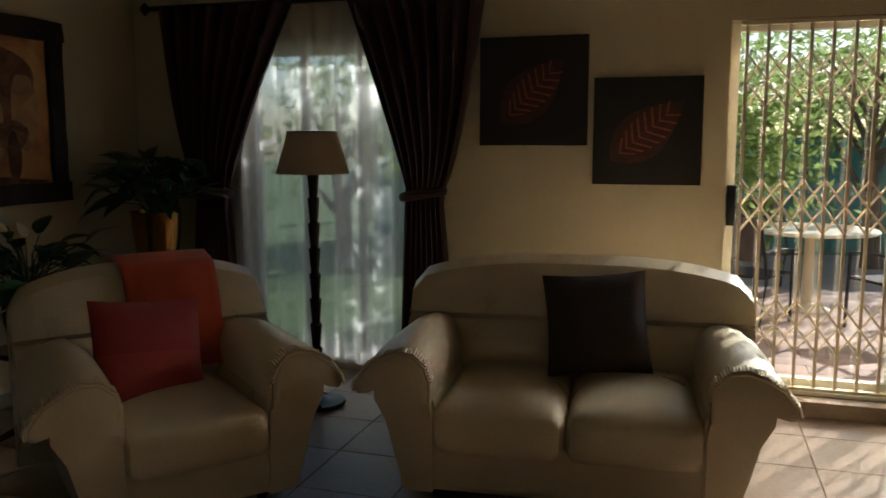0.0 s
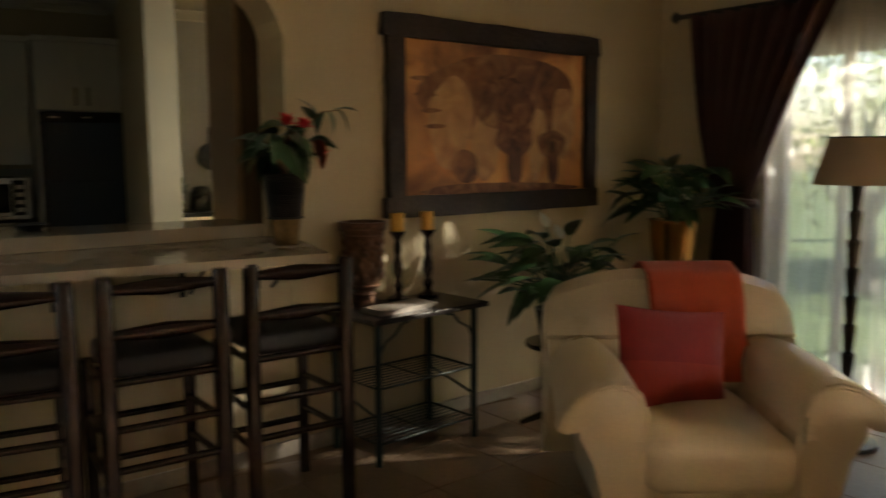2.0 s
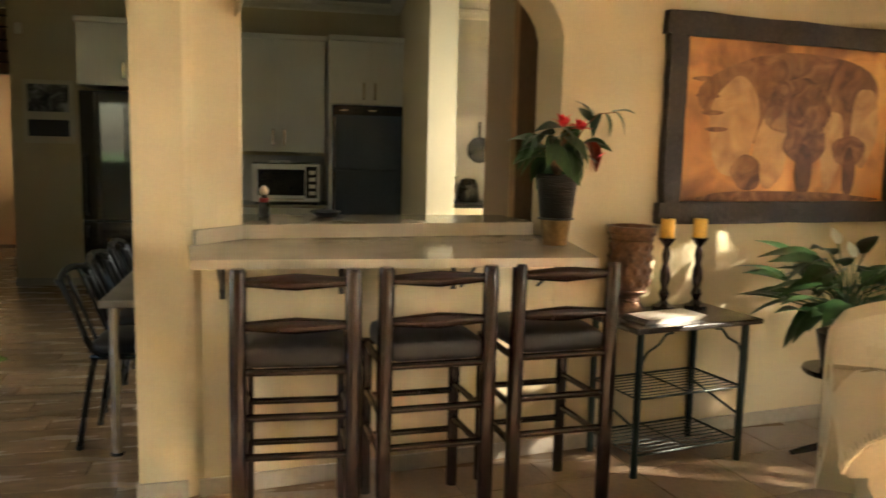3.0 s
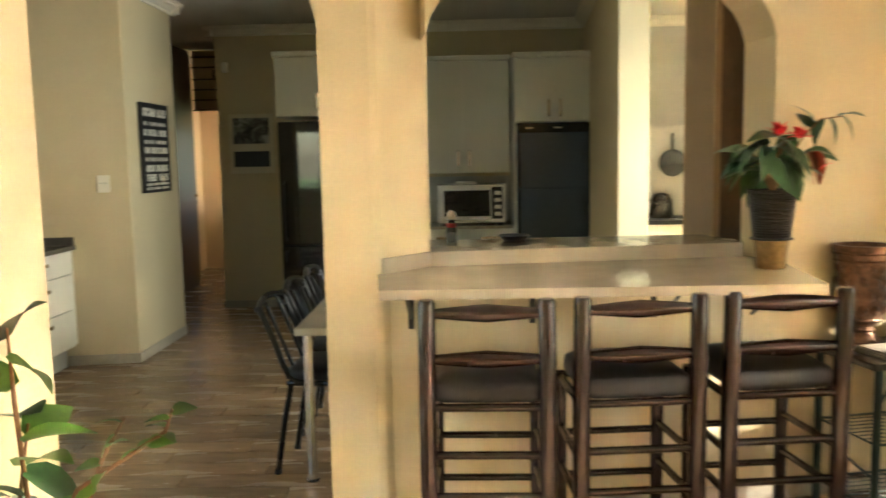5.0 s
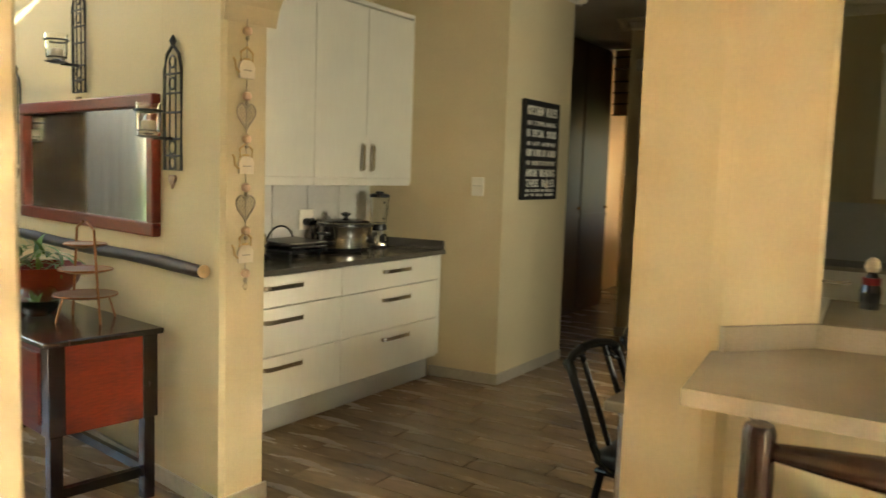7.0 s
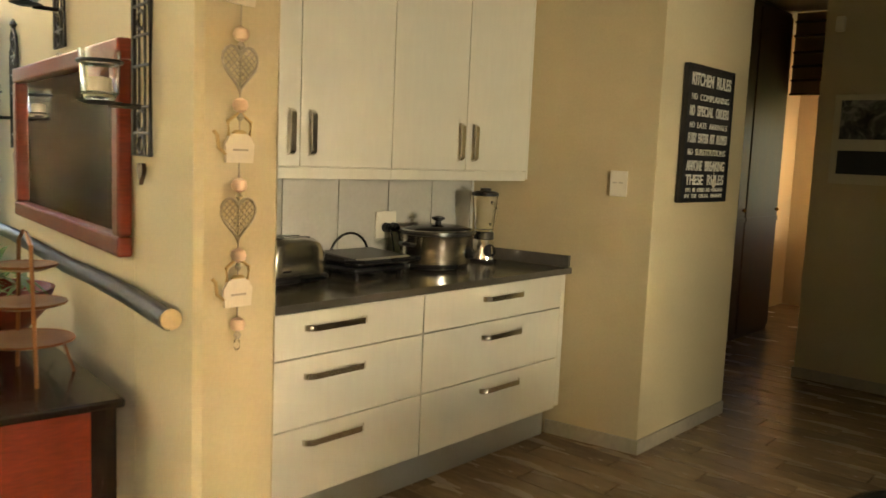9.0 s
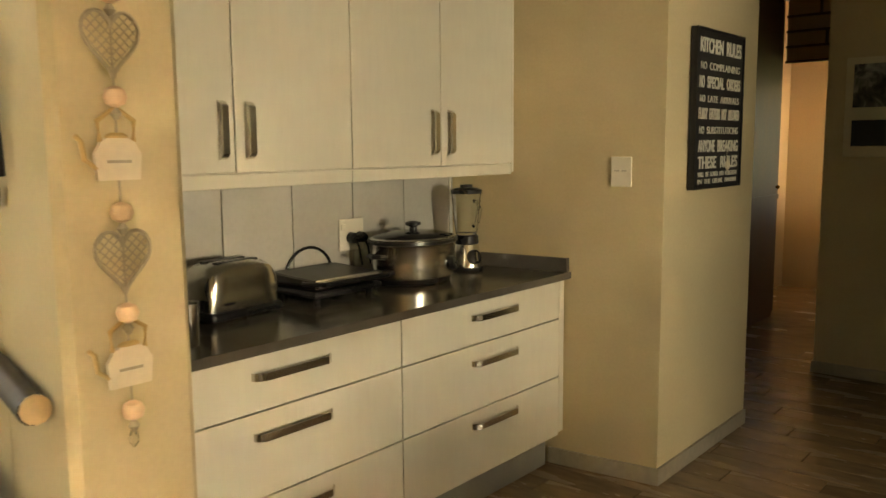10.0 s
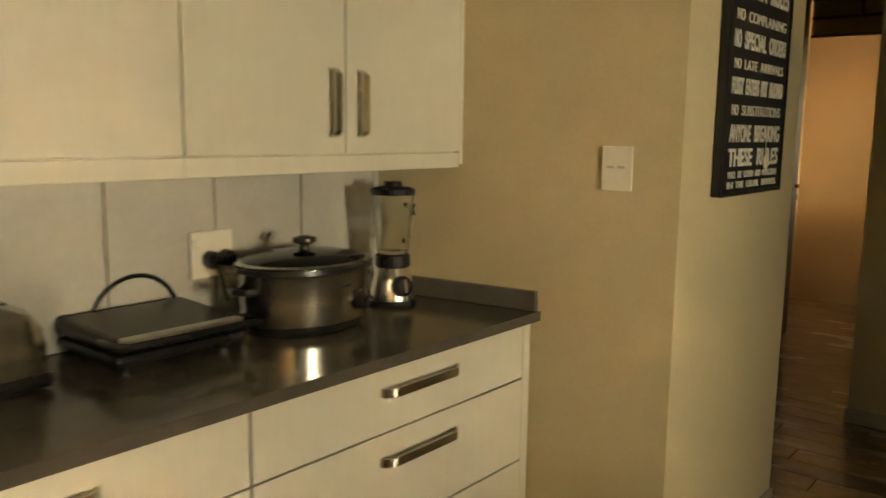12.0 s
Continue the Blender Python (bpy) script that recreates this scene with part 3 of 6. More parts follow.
# splashback tiles
sp = setting("wall_splashback", B((-2.669, 4.375, 0.9), (-2.662, 6.445, 1.34)), GROUT2, "grey tiled splashback", "splashback")
ys = [4.375, 4.515, 4.829, 5.149, 5.468, 5.788, 6.1, 6.415, 6.443]
for a, b in zip(ys, ys[1:]):
    part("tile", B((-2.6615, a + 0.0022, 0.903), (-2.654, b - 0.0022, 1.338), 0.001, 1), SPLASH, sp)


def socket(m):
    t = thing("wall_socket", m, "white double wall socket with two black plugs", "socket")
    part("plate", B((0, -0.068, -0.066), (0.01, 0.068, 0.066), 0.004), WHITEP, t)
    for y in (-0.012, 0.038):
        p = part("plug", LA([(0.02, 0), (0.024, 0.006), (0.022, 0.03), (0.012, 0.045)], 14), BLACK, t, "black plug")
        p.matrix_basis = pose(0.01, y, -0.012, 0, 90, 0)
        part("cord", T([(0.045, y, -0.015), (0.06, y + 0.005, -0.05), (0.06, y + 0.015, -0.1), (0.05, y + 0.03, -0.125)], 0.005, 6), BLACK, t, "black cord")
    part("switch", B((0.01, -0.06, 0.02), (0.015, -0.04, 0.045), 0.002), WHITEP, t)


socket(pose(-2.653, 5.769, 1.097))

t = thing("light_switch", (-1.829, 6.564, 1.344, 0, 0, -82.2), "white two-lever light switch on the cream wall", "switch")
part("plate", B((0, -0.045, -0.063), (0.009, 0.045, 0.063), 0.003), WHITEP, t)
for y in (-0.018, 0.014):
    part("lever", B((0.009, y - 0.011, 0.001), (0.013, y + 0.011, 0.009), 0.001), mat("grey_switch_lever", (0.5, 0.47, 0.4), 0.4), t)

# ---- kitchen appliances on the dark worktop ----
WT = 0.9


def carafe(x, y):
    t = thing("carafe", (x, y, WT), "matt black ceramic carafe with loop handle", "carafe")
    part("body", LA([(0.07, 0), (0.085, 0.01), (0.092, 0.08), (0.092, 0.16), (0.075, 0.23), (0.035, 0.27), (0.03, 0.32), (0.036, 0.33)], 28), BLACK, t, smooth=True)
    part("stopper", LA([(0.028, 0.33), (0.034, 0.335), (0.034, 0.35), (0.02, 0.355)], 18), BRONZE, t)
    part("handle", T([(0, -0.03, 0.31), (0, -0.07, 0.32), (0, -0.095, 0.28), (0, -0.085, 0.23), (0, -0.07, 0.22)], 0.008, 8), BLACK, t, smooth=True)


carafe(-2.46, 4.69)


def tumbler(x, y):
    t = thing("tumbler", (x, y, WT), "brushed steel tumbler on the worktop", "cup", "steel tumblers")
    part("cup", LA([(0.031, 0), (0.033, 0.004), (0.037, 0.118), (0.038, 0.124), (0.035, 0.124), (0.031, 0.02), (0.01, 0.012)], 24), CHROME, t, smooth=True)


tumbler(-2.205, 4.71)
tumbler(-2.17, 4.615)
tumbler(-2.095, 4.545)


def toaster(m):
    t = thing("toaster", m, "brushed steel two-slice toaster with black base", "toaster")
    part("base", B((-0.095, -0.155, 0.004), (0.095, 0.155, 0.035), 0.012), BLACK, t)
    bm = bmesh.new()
    prof = [(-0.085, 0.035), (0.085, 0.035), (0.085, 0.14), (0.075, 0.172), (0.05, 0.186), (-0.05, 0.186), (-0.075, 0.172), (-0.085, 0.14)]
    nseg = 19
    rows = []
    for i in range(nseg):
        q = -math.cos(math.pi * i / (nseg - 1))
        e = 0.84 + 0.16 * (1 - abs(q) ** 5) ** 0.5
        h = 0.3 + 0.7 * (1 - abs(q) ** 4.5) ** 0.4
        rows.append([bm.verts.new((x * e, 0.15 * q, 0.035 + (z - 0.035) * h)) for x, z in prof])
    for a, b in zip(rows, rows[1:]):
        for k in range(len(prof)):
            bm.faces.new((a[k], a[(k + 1) % len(prof)], b[(k + 1) % len(prof)], b[k]))
    bm.faces.new(rows[0][::-1])
    bm.faces.new(rows[-1])
    part("body", bm, CHROME, t, smooth=True)
    for x in (-0.032, 0.032):
        part("slot", B((x - 0.014, -0.085, 0.18), (x + 0.014, 0.085, 0.1875)), BLACK, t)
    part("lever", B((-0.02, 0.15, 0.1), (0.02, 0.175, 0.115), 0.004), BLACK, t)
    part("badge", B((0.0848, -0.1, 0.052), (0.0858, -0.055, 0.06)), BLACK, t)


toaster(pose(-2.48, 5.05, WT, 0, 0, 6))


def grill(m):
    t = thing("panini_press", m, "black and steel panini press, closed, on the worktop", "grill")
    part("base", B((-0.15, -0.17, 0.018), (0.13, 0.17, 0.045), 0.012), BLACK, t)
    bm = B((-0.155, -0.172, 0.05), (0.135, 0.172, 0.083), 0.014)
    for v in bm.verts:
        if v.co.z > 0.07:
            v.co.z += 0.012 * (0.135 - v.co.x) / 0.29
            v.co.x = v.co.x * 0.93
    part("lid", bm, mat("dark_grill_lid", (0.03, 0.026, 0.022), 0.3, 0.4, var=0.2, bump=0.05), t)
    part("front_trim", B((0.108, -0.16, 0.058), (0.142, 0.16, 0.084), 0.008), SATIN, t, "steel front trim")
    part("handle", T([(0.07, -0.176, 0.07), (0.13, -0.185, 0.075), (0.185, -0.17, 0.078), (0.19, 0.0, 0.078), (0.185, 0.17, 0.078), (0.13, 0.185, 0.075), (0.07, 0.176, 0.07)], 0.009, 8), BLACK, t, smooth=True)
    part("cord", T([(-0.15, -0.02 + 0.12 * math.cos(math.pi * (1 - i / 14)) + 0.06, 0.05 + 0.115 * math.sin(math.pi * i / 14)) for i in range(15)], 0.006, 8), BLACK, t, smooth=True)
    for x in (-0.1, 0.09):
        for y in (-0.13, 0.13):
            part("foot", LA([(0.012, 0.0), (0.015, 0.02)], 10, (x, y, 0)), BLACK, t)


grill(pose(-2.5, 5.5, WT, 0, 0, 0))


def slow_cooker(m):
    t = thing("slow_cooker", m, "oval steel slow cooker with black glass lid", "slow cooker")
    part("base", LA([(0.13, 0.0), (0.145, 0.006), (0.15, 0.024)], 32, sx=0.78), BLACK, t)
    part("pot", LA([(0.145, 0.022), (0.157, 0.03), (0.163, 0.09), (0.166, 0.158), (0.17, 0.165)], 40, sx=0.8), CHROME, t, smooth=True)
    part("rim", LA([(0.168, 0.164), (0.175, 0.168), (0.174, 0.18), (0.165, 0.183)], 40, sx=0.8), BLACK, t, smooth=True)
    part("lid", LA([(0.165, 0.182), (0.15, 0.194), (0.1, 0.207), (0.03, 0.214)], 40, sx=0.8), BLKGLASS, t, "black glass lid", smooth=True)
    part("lid_ring", LA([(0.168, 0.181), (0.17, 0.186), (0.162, 0.19)], 40, sx=0.8), CHROME, t, smooth=True)
    part("lid_knob", LA([(0.014, 0.21), (0.012, 0.226), (0.028, 0.236), (0.027, 0.246), (0.01, 0.252)], 16), BLACK, t, smooth=True)
    k = part("dial", LA([(0.03, 0), (0.029, 0.016), (0.022, 0.02)], 20), BLACK, t)
    k.matrix_basis = pose(0.118, 0.06, 0.08, 0, 78, 27)
    g = part("dial_grip", B((-0.004, -0.02, 0.018), (0.004, 0.02, 0.028)), BLACK, t)
    g.matrix_basis = pose(0.118, 0.06, 0.08, 0, 78, 27)
    for s in (-1, 1):
        part("side_handle", T([(0.02, s * 0.16, 0.12), (0.02, s * 0.185, 0.125), (-0.0, s * 0.195, 0.125), (-0.03, s * 0.185, 0.125), (-0.03, s * 0.16, 0.12)], 0.01, 8), BLACK, t, smooth=True)
    part("badge", B((0.1285, -0.012, 0.127), (0.1335, 0.022, 0.131)), BLACK, t)


slow_cooker(pose(-2.45, 5.935, WT) @ Matrix.Diagonal((1.2, 1.2, 1.0, 1.0)))


def blender_machine(m):
    t = thing("blender", m, "steel and glass jug blender on the worktop", "blender")
    part("base", LA([(0.075, 0), (0.078, 0.006), (0.075, 0.016)], 24), BLACK, t)
    part("motor_housing", LA([(0.073, 0.015), (0.07, 0.05), (0.056, 0.1), (0.05, 0.118)], 28), CHROME, t, smooth=True)
    part("collar", LA([(0.052, 0.117), (0.056, 0.122), (0.054, 0.155), (0.046, 0.16)], 24), BLACK, t)
    part("jug", LA([(0.044, 0.158), (0.05, 0.17), (0.066, 0.33), (0.068, 0.345), (0.063, 0.345), (0.047, 0.175), (0.01, 0.17)], 24), CLEAR, t, "clear glass jug", smooth=True)
    part("jug_handle", T([(0.0, 0.06, 0.31), (0.0, 0.095, 0.305), (0.0, 0.1, 0.27), (0.0, 0.085, 0.21), (0.0, 0.055, 0.2)], 0.009, 8), CLEAR, t, "glass handle", smooth=True)
    part("lid", LA([(0.07, 0.345), (0.071, 0.362), (0.05, 0.37), (0.03, 0.372), (0.028, 0.385), (0.01, 0.387)], 24), BLACK, t)
    k = part("dial", LA([(0.034, 0), (0.033, 0.014), (0.02, 0.02)], 20), BLACK, t)
    k.matrix_basis = pose(0.058, -0.022, 0.062, 0, 78, -20)
    g = part("dial_grip", B((-0.02, -0.004, 0.018), (0.02, 0.004, 0.03)), HANDLE, t)
    g.matrix_basis = pose(0.058, -0.022, 0.062, 0, 78, -20)


blender_machine(pose(-2.47, 6.315, WT))

# ---- sign with kitchen rules ----
t = thing("wall_sign", (-1.648, 7.075, 1.605, 0, 0, 0), "black framed sign with white kitchen rules lettering", "sign")
part("board", B((0.002, -0.272, -0.345), (0.028, 0.272, 0.345), 0.003), SIGNB, t)
for a, b in (((-0.272, -0.345), (0.272, -0.333)), ((-0.272, 0.333), (0.272, 0.345)), ((-0.272, -0.333), (-0.26, 0.333)), ((0.26, -0.333), (0.272, 0.333))):
    part("frame_strip", B((0.0285, a[0], a[1]), (0.034, b[0], b[1])), SIGNB, t)
LINES = [("KITCHEN RULES", 0.27, 0.085, 0.47, 0.002), ("NO COMPLAINING", 0.185, 0.045, 0.45, 0), ("NO SPECIAL ORDERS", 0.115, 0.07, 0.47, 0.0015), ("NO LATE ARRIVALS", 0.045, 0.042, 0.45, 0), ("FUSSY EATERS NOT ALLOWED", -0.02, 0.066, 0.47, 0.0015), ("NO SUBSTITUTIONS", -0.09, 0.045, 0.45, 0), ("ANYONE BREAKING", -0.16, 0.072, 0.46, 0.0015), ("THESE RULES", -0.232, 0.074, 0.46, 0.0015), ("WILL BE LOVED AND FORGIVEN", -0.282, 0.03, 0.45, 0), ("IN THE USUAL MANNER", -0.313, 0.03, 0.45, 0)]
for body, z, size, wide, fat in LINES:
    total, at = len(body), 0
    for word in body.split(" "):
        mid = at + len(word) / 2
        words(word, size, pose(0.0295, wide * (mid / total - 0.5), z, 90, 0, 90), SIGNW, t, fit=wide * (len(word) - 0.15) / total, thicken=fat)
        at += len(word) + 1
bm = bmesh.new()
lathe(bm, [(0.022, 0), (0.026, 0.004), (0.02, 0.008)], 14)
k = part("charm", bm, CERAM, t, "small white heart charm")
k.matrix_basis = pose(0.031, 0.1, -0.245, 0, 90, 0)
part("charm_cord", B((0.0295, 0.0985, -0.245), (0.031, 0.1015, -0.16)), CERAM, t)

# ---- garland of hearts and kettles on the pier ----
g = thing("hanging_garland", (-1.528, 4.165, 0, 0, 0, 0), "hanging garland of wire hearts, ceramic kettles and wooden beads", "garland")


def heart_pts(w, h):
    out = []
    for i in range(40):
        a = 2 * math.pi * i / 40
        x = 16 * math.sin(a) ** 3
        y = 13 * math.cos(a) - 5 * math.cos(2 * a) - 2 * math.cos(3 * a) - math.cos(4 * a)
        out.append((x / 32 * w, (y + 2.5) / 29 * h))
    return out


def wire_heart(z):
    hp = heart_pts(0.1, 0.11)
    h = part("wire_heart", T([(0.018, y, z + q) for y, q in hp], 0.0035, 6, True), WIRE, g, "pale wire heart with mesh")
    bm = bmesh.new()

    def inside(y, q):
        c, n = False, len(hp)
        for i in range(n):
            (y0, q0), (y1, q1) = hp[i], hp[i - 1]
            if (q0 > q) != (q1 > q) and y < (y1 - y0) * (q - q0) / (q1 - q0) + y0:
                c = not c
        return c
    for s in (-1, 1):
        for k in range(-7, 8):
            run = [(s * (u / 30 * 0.16) + k * 0.0165, u / 30 * 0.16) for u in range(-15, 16)]
            run = [p for p in run if inside(*p)]
            if len(run) > 1:
                ring_tube(bm, [(0.018 + 0.002 * s, run[0][0], z + run[0][1]), (0.018 + 0.002 * s, run[-1][0], z + run[-1][1])], 0.0013, 4)
    part("mesh", bm, WIRE, h)


def kettle_charm(z):
    k = part("kettle_charm", prism([(-0.038, -0.045), (0.038, -0.045), (0.042, 0.0), (0.03, 0.02), (0.018, 0.026), (-0.018, 0.026), (-0.03, 0.02), (-0.042, 0.0)], -0.004, 0.004, pose(0.018, 0, z, 90, 0, 90)), CERAM, g, "off-white ceramic kettle")
    part("kettle_handle", T([(0.018, -0.03, z + 0.02), (0.018, -0.033, z + 0.055), (0.018, 0.0, z + 0.078), (0.018, 0.033, z + 0.055), (0.018, 0.03, z + 0.02)], 0.0045, 6), GILT, k)
    part("kettle_spout", T([(0.018, -0.037, z - 0.025), (0.018, -0.058, z - 0.01), (0.018, -0.062, z + 0.02), (0.018, -0.072, z + 0.03)], 0.0045, 6), GILT, k)
    part("kettle_lid", LA([(0.02, -0.004), (0.021, 0.0), (0.012, 0.005)], 12, (0.018, 0, z + 0.03), sx=0.25), GILT, k)
    part("kettle_script", B((0.023, -0.022, z - 0.016), (0.024, 0.022, z - 0.011)), WIRE, k)


def bead(z):
    part("bead", LA([(0.004, -0.018), (0.016, -0.012), (0.02, 0), (0.016, 0.012), (0.004, 0.018)], 14, (0.02, 0, z)), BEAD, g, "pink wooden bead", smooth=True)
    part("small_bead", LA([(0.004, -0.01), (0.01, 0), (0.004, 0.01)], 10, (0.02, 0, z - 0.028)), WIRE, g)


part("cord", T([(0.018, 0, 2.06), (0.018, 0, 0.96)], 0.002, 5), WIRE, g)
for z in (1.97, 1.715, 1.545, 1.35, 1.175, 1.0):
    bead(z)
for z in (1.82 + 0.01, 1.455 - 0.005, 1.08 + 0.01):
    kettle_charm(z)
for z in (1.63, 1.263):
    wire_heart(z)
part("glass_drop", LA([(0.003, 0.03), (0.009, 0.01), (0.008, 0), (0.002, -0.008)], 10, (0.018, 0, 0.94)), CLEAR, g)
part("nail", T([(0.0, 0, 2.05), (0.022, 0, 2.06)], 0.003, 6), IRON, g)

# ---- back of the kitchen: fridge, cabinets, oven tower, microwave ----
f = thing("fridge", (-0.89, 8.13, 0, 0, 0, 0), "glossy black fridge reflecting the room", "fridge")
part("body", B((0, 0.02, 0.03), (0.86, 0.7, 1.84), 0.006), BLACK, f)
part("lower_door", B((0.003, -0.03, 0.05), (0.857, 0.016, 0.7), 0.01), FRIDGE, f)
part("upper_door", B((0.003, -0.03, 0.71), (0.857, 0.016, 1.84), 0.01), FRIDGE, f)
for z0, z1 in ((0.3, 0.66), (0.76, 1.3)):
    part("handle", T([(0.05, -0.03, z0), (0.05, -0.07, z0 + 0.03), (0.05, -0.07, z1 - 0.03), (0.05, -0.03, z1)], 0.011, 8), BLACK, f)
part("foot", B((0.05, 0.05, 0), (0.81, 0.65, 0.03)), BLACK, f)


def front_unit(x0, x1, y, z0, z1, depth, label, handle_z, cap=True):
    t = thing("kitchen_cabinet", (x0, y, z0), label, "cabinet", "kitchen back wall cabinets")
    w, h = x1 - x0, z1 - z0
    part("carcass", B((0, 0.022, 0), (w, depth, h)), CAB, t)
    for k in (0, 1):
        a, b = k * w / 2 + 0.002, (k + 1) * w / 2 - 0.002
        d = part("door", B((a, 0, 0.003), (b, 0.02, h - 0.003), 0.002, 1), CAB, t)
        bar_handle(d, ((b - 0.05) if k == 0 else (a + 0.05), 0, handle_z), 0.16, (0, 0, 1), (0, -1, 0))
    if cap:
        part("cornice_strip", B((-0.015, -0.03, h), (w + 0.015, depth, h + 0.05), 0.012), CAB, t)
    return t


front_unit(-0.92, -0.03, 8.2, 1.89, 2.43, 0.62, "cream cabinet over the fridge", 0.14)
front_unit(0.37, 1.245, 8.47, 1.34, 2.39, 0.36, "tall cream wall cabinet with two doors", 0.14)
front_unit(1.27, 2.0, 8.15, 1.8, 2.37, 0.68, "cream cabinet over the double oven", 0.12)
p = thing("oven_tower", (1.27, 8.15, 0), "cream oven housing with a grey glass double oven", "oven")
part("housing", B((0, 0.025, 0.1), (0.73, 0.68, 1.795)), CAB, p)
part("kick_plate", B((0, 0.08, 0.002), (0.73, 0.68, 0.1)), KICK, p)
part("lower_drawer", B((0.003, 0, 0.11), (0.727, 0.022, 0.68), 0.002, 1), CAB, p)
ov = part("oven", B((0.02, 0.003, 0.69), (0.71, 0.03, 1.79), 0.004), STEELB, p, "grey glass double oven")
part("control_panel", B((0.03, -0.004, 1.7), (0.7, 0.004, 1.785), 0.002), BLKGLASS, ov)
for x in (0.1, 0.36):
    part("display", B((x, -0.0065, 1.735), (x + 0.07, -0.003, 1.75)), HANDLE, ov)
for z0, z1 in ((1.2, 1.685), (0.7, 1.185)):
    d = part("oven_door", B((0.03, -0.012, z0), (0.7, 0.004, z1), 0.003), STEELB, ov)
    part("side_trim", B((0.03, -0.0135, z0 + 0.004), (0.055, -0.0115, z1 - 0.004)), BLKGLASS, d)
    part("side_trim", B((0.675, -0.0135, z0 + 0.004), (0.7, -0.0115, z1 - 0.004)), BLKGLASS, d)
    part("door_handle", B((0.62, -0.03, z0 + 0.06), (0.64, -0.0125, z1 - 0.05), 0.004), STEELB, d)

k = thing("back_counter", (0.0, 8.24, 0), "cream base cabinets with a pale quartz worktop", "cabinet")
part("base", B((-0.02, 0.02, 0.1), (1.265, 0.59, 0.82)), CAB, k)
part("kick_plate", B((-0.02, 0.08, 0.002), (1.265, 0.59, 0.1)), KICK, k)
part("top", B((-0.02, -0.005, 0.822), (1.265, 0.595, 0.85), 0.003), BARST, k)
for x0, x1 in ((0.0, 0.42), (0.425, 0.84), (0.845, 1.262)):
    d = part("drawer_front", B((x0 + 0.003, 0, 0.62), (x1 - 0.003, 0.019, 0.815), 0.002), CAB, k)
    bar_handle(d, ((x0 + x1) / 2, 0, 0.74), 0.2, (1, 0, 0), (0, -1, 0))
    part("door", B((x0 + 0.003, 0, 0.11), (x1 - 0.003, 0.019, 0.615), 0.002), CAB, k)
part("splash", B((-0.02, 0.586, 0.852), (1.265, 0.596, 1.3)), SPLASH, k)
mw = thing("microwave", (0.56, 8.3, 0.85), "steel microwave with dark glass door and white knobs", "microwave")
part("body", B((0, 0.012, 0.02), (0.63, 0.42, 0.385), 0.008), BLACK, mw)
part("front", B((0, 0, 0.025), (0.63, 0.014, 0.38), 0.004), SATIN, mw)
part("door_window", B((0.05, -0.004, 0.085), (0.49, 0.002, 0.33), 0.003), BLKGLASS, mw, "dark glass door")
part("panel", B((0.5, -0.003, 0.06), (0.605, 0.002, 0.36), 0.002), BLACK, mw)
for i in range(4):
    part("button", B((0.53, -0.008, 0.09 + i * 0.065), (0.59, -0.002, 0.125 + i * 0.065), 0.002), WHITEP, mw)
part("handle", T([(0.06, -0.002, 0.052), (0.06, -0.03, 0.052), (0.48, -0.03, 0.052), (0.48, -0.002, 0.052)], 0.007, 8), CHROME, mw)
for x in (0.05, 0.58):
    part("foot", B((x - 0.02, 0.05, 0), (x + 0.02, 0.36, 0.021)), BLACK, mw)
b = thing("gadget", (0.72, 8.4, 1.235), "small pale gadget on the microwave", "gadget")
part("body", B((0, 0, 0), (0.2, 0.12, 0.025), 0.008), WHITEP, b)

# photo panel on the back wall
p = thing("picture_frame", (-1.315, 8.838, 1.665), "pale framed photo over a small blackboard", "picture")
part("frame", B((-0.225, -0.018, -0.295), (0.225, 0.0, 0.295), 0.004), PHOTOW, p)
part("photo", B((-0.18, -0.022, 0.0), (0.18, -0.0175, 0.255)), PHOTO, p, "dark blurred photo")
part("blackboard", B((-0.18, -0.022, -0.23), (0.18, -0.0175, -0.075)), SIGNB, p, "small blackboard")
d = thing("alarm_sensor", (-1.55, 8.84, 2.42), "small white alarm sensor on the wall", "sensor")
part("body", B((-0.03, -0.04, -0.05), (0.03, 0, 0.05), 0.012), WHITEP, d)

# scullery seen past the nib wall
s = thing("scullery_counter", (2.15, 7.9, 0), "white scullery unit with dark top", "cabinet")
part("body", B((0, 0.0, 0.1), (1.25, 0.6, 0.86)), CORN, s)
part("kick_plate", B((0, 0.05, 0.002), (1.25, 0.6, 0.1)), KICK, s)
part("top", B((-0.01, -0.02, 0.862), (1.25, 0.6, 0.9)), BLACK, s)
part("splash_tile", B((0, 0.6, 0.9), (1.25, 0.61, 1.75)), SPLASH, s)
s = thing("kettle", (2.62, 8.2, 0.9), "black kettle in the scullery", "kettle")
part("body", LA([(0.1, 0), (0.11, 0.02), (0.1, 0.16), (0.07, 0.22), (0.02, 0.23)], 20), BLACK, s, smooth=True)
part("handle", T([(0.0, -0.06, 0.2), (0.0, -0.14, 0.2), (0.0, -0.15, 0.08), (0, -0.1, 0.04)], 0.012, 8), BLACK, s)
s = thing("wall_pan", (2.78, 8.47, 1.4), "black pan hanging on the scullery wall", "pan")
part("pan", LA([(0.1, 0), (0.13, 0.03)], 20), BLACK, s).matrix_basis = pose(0, 0, 0, 90, 0, 0)
part("handle", B((-0.012, -0.02, 0.1), (0.012, -0.005, 0.28)), BLACK, s)

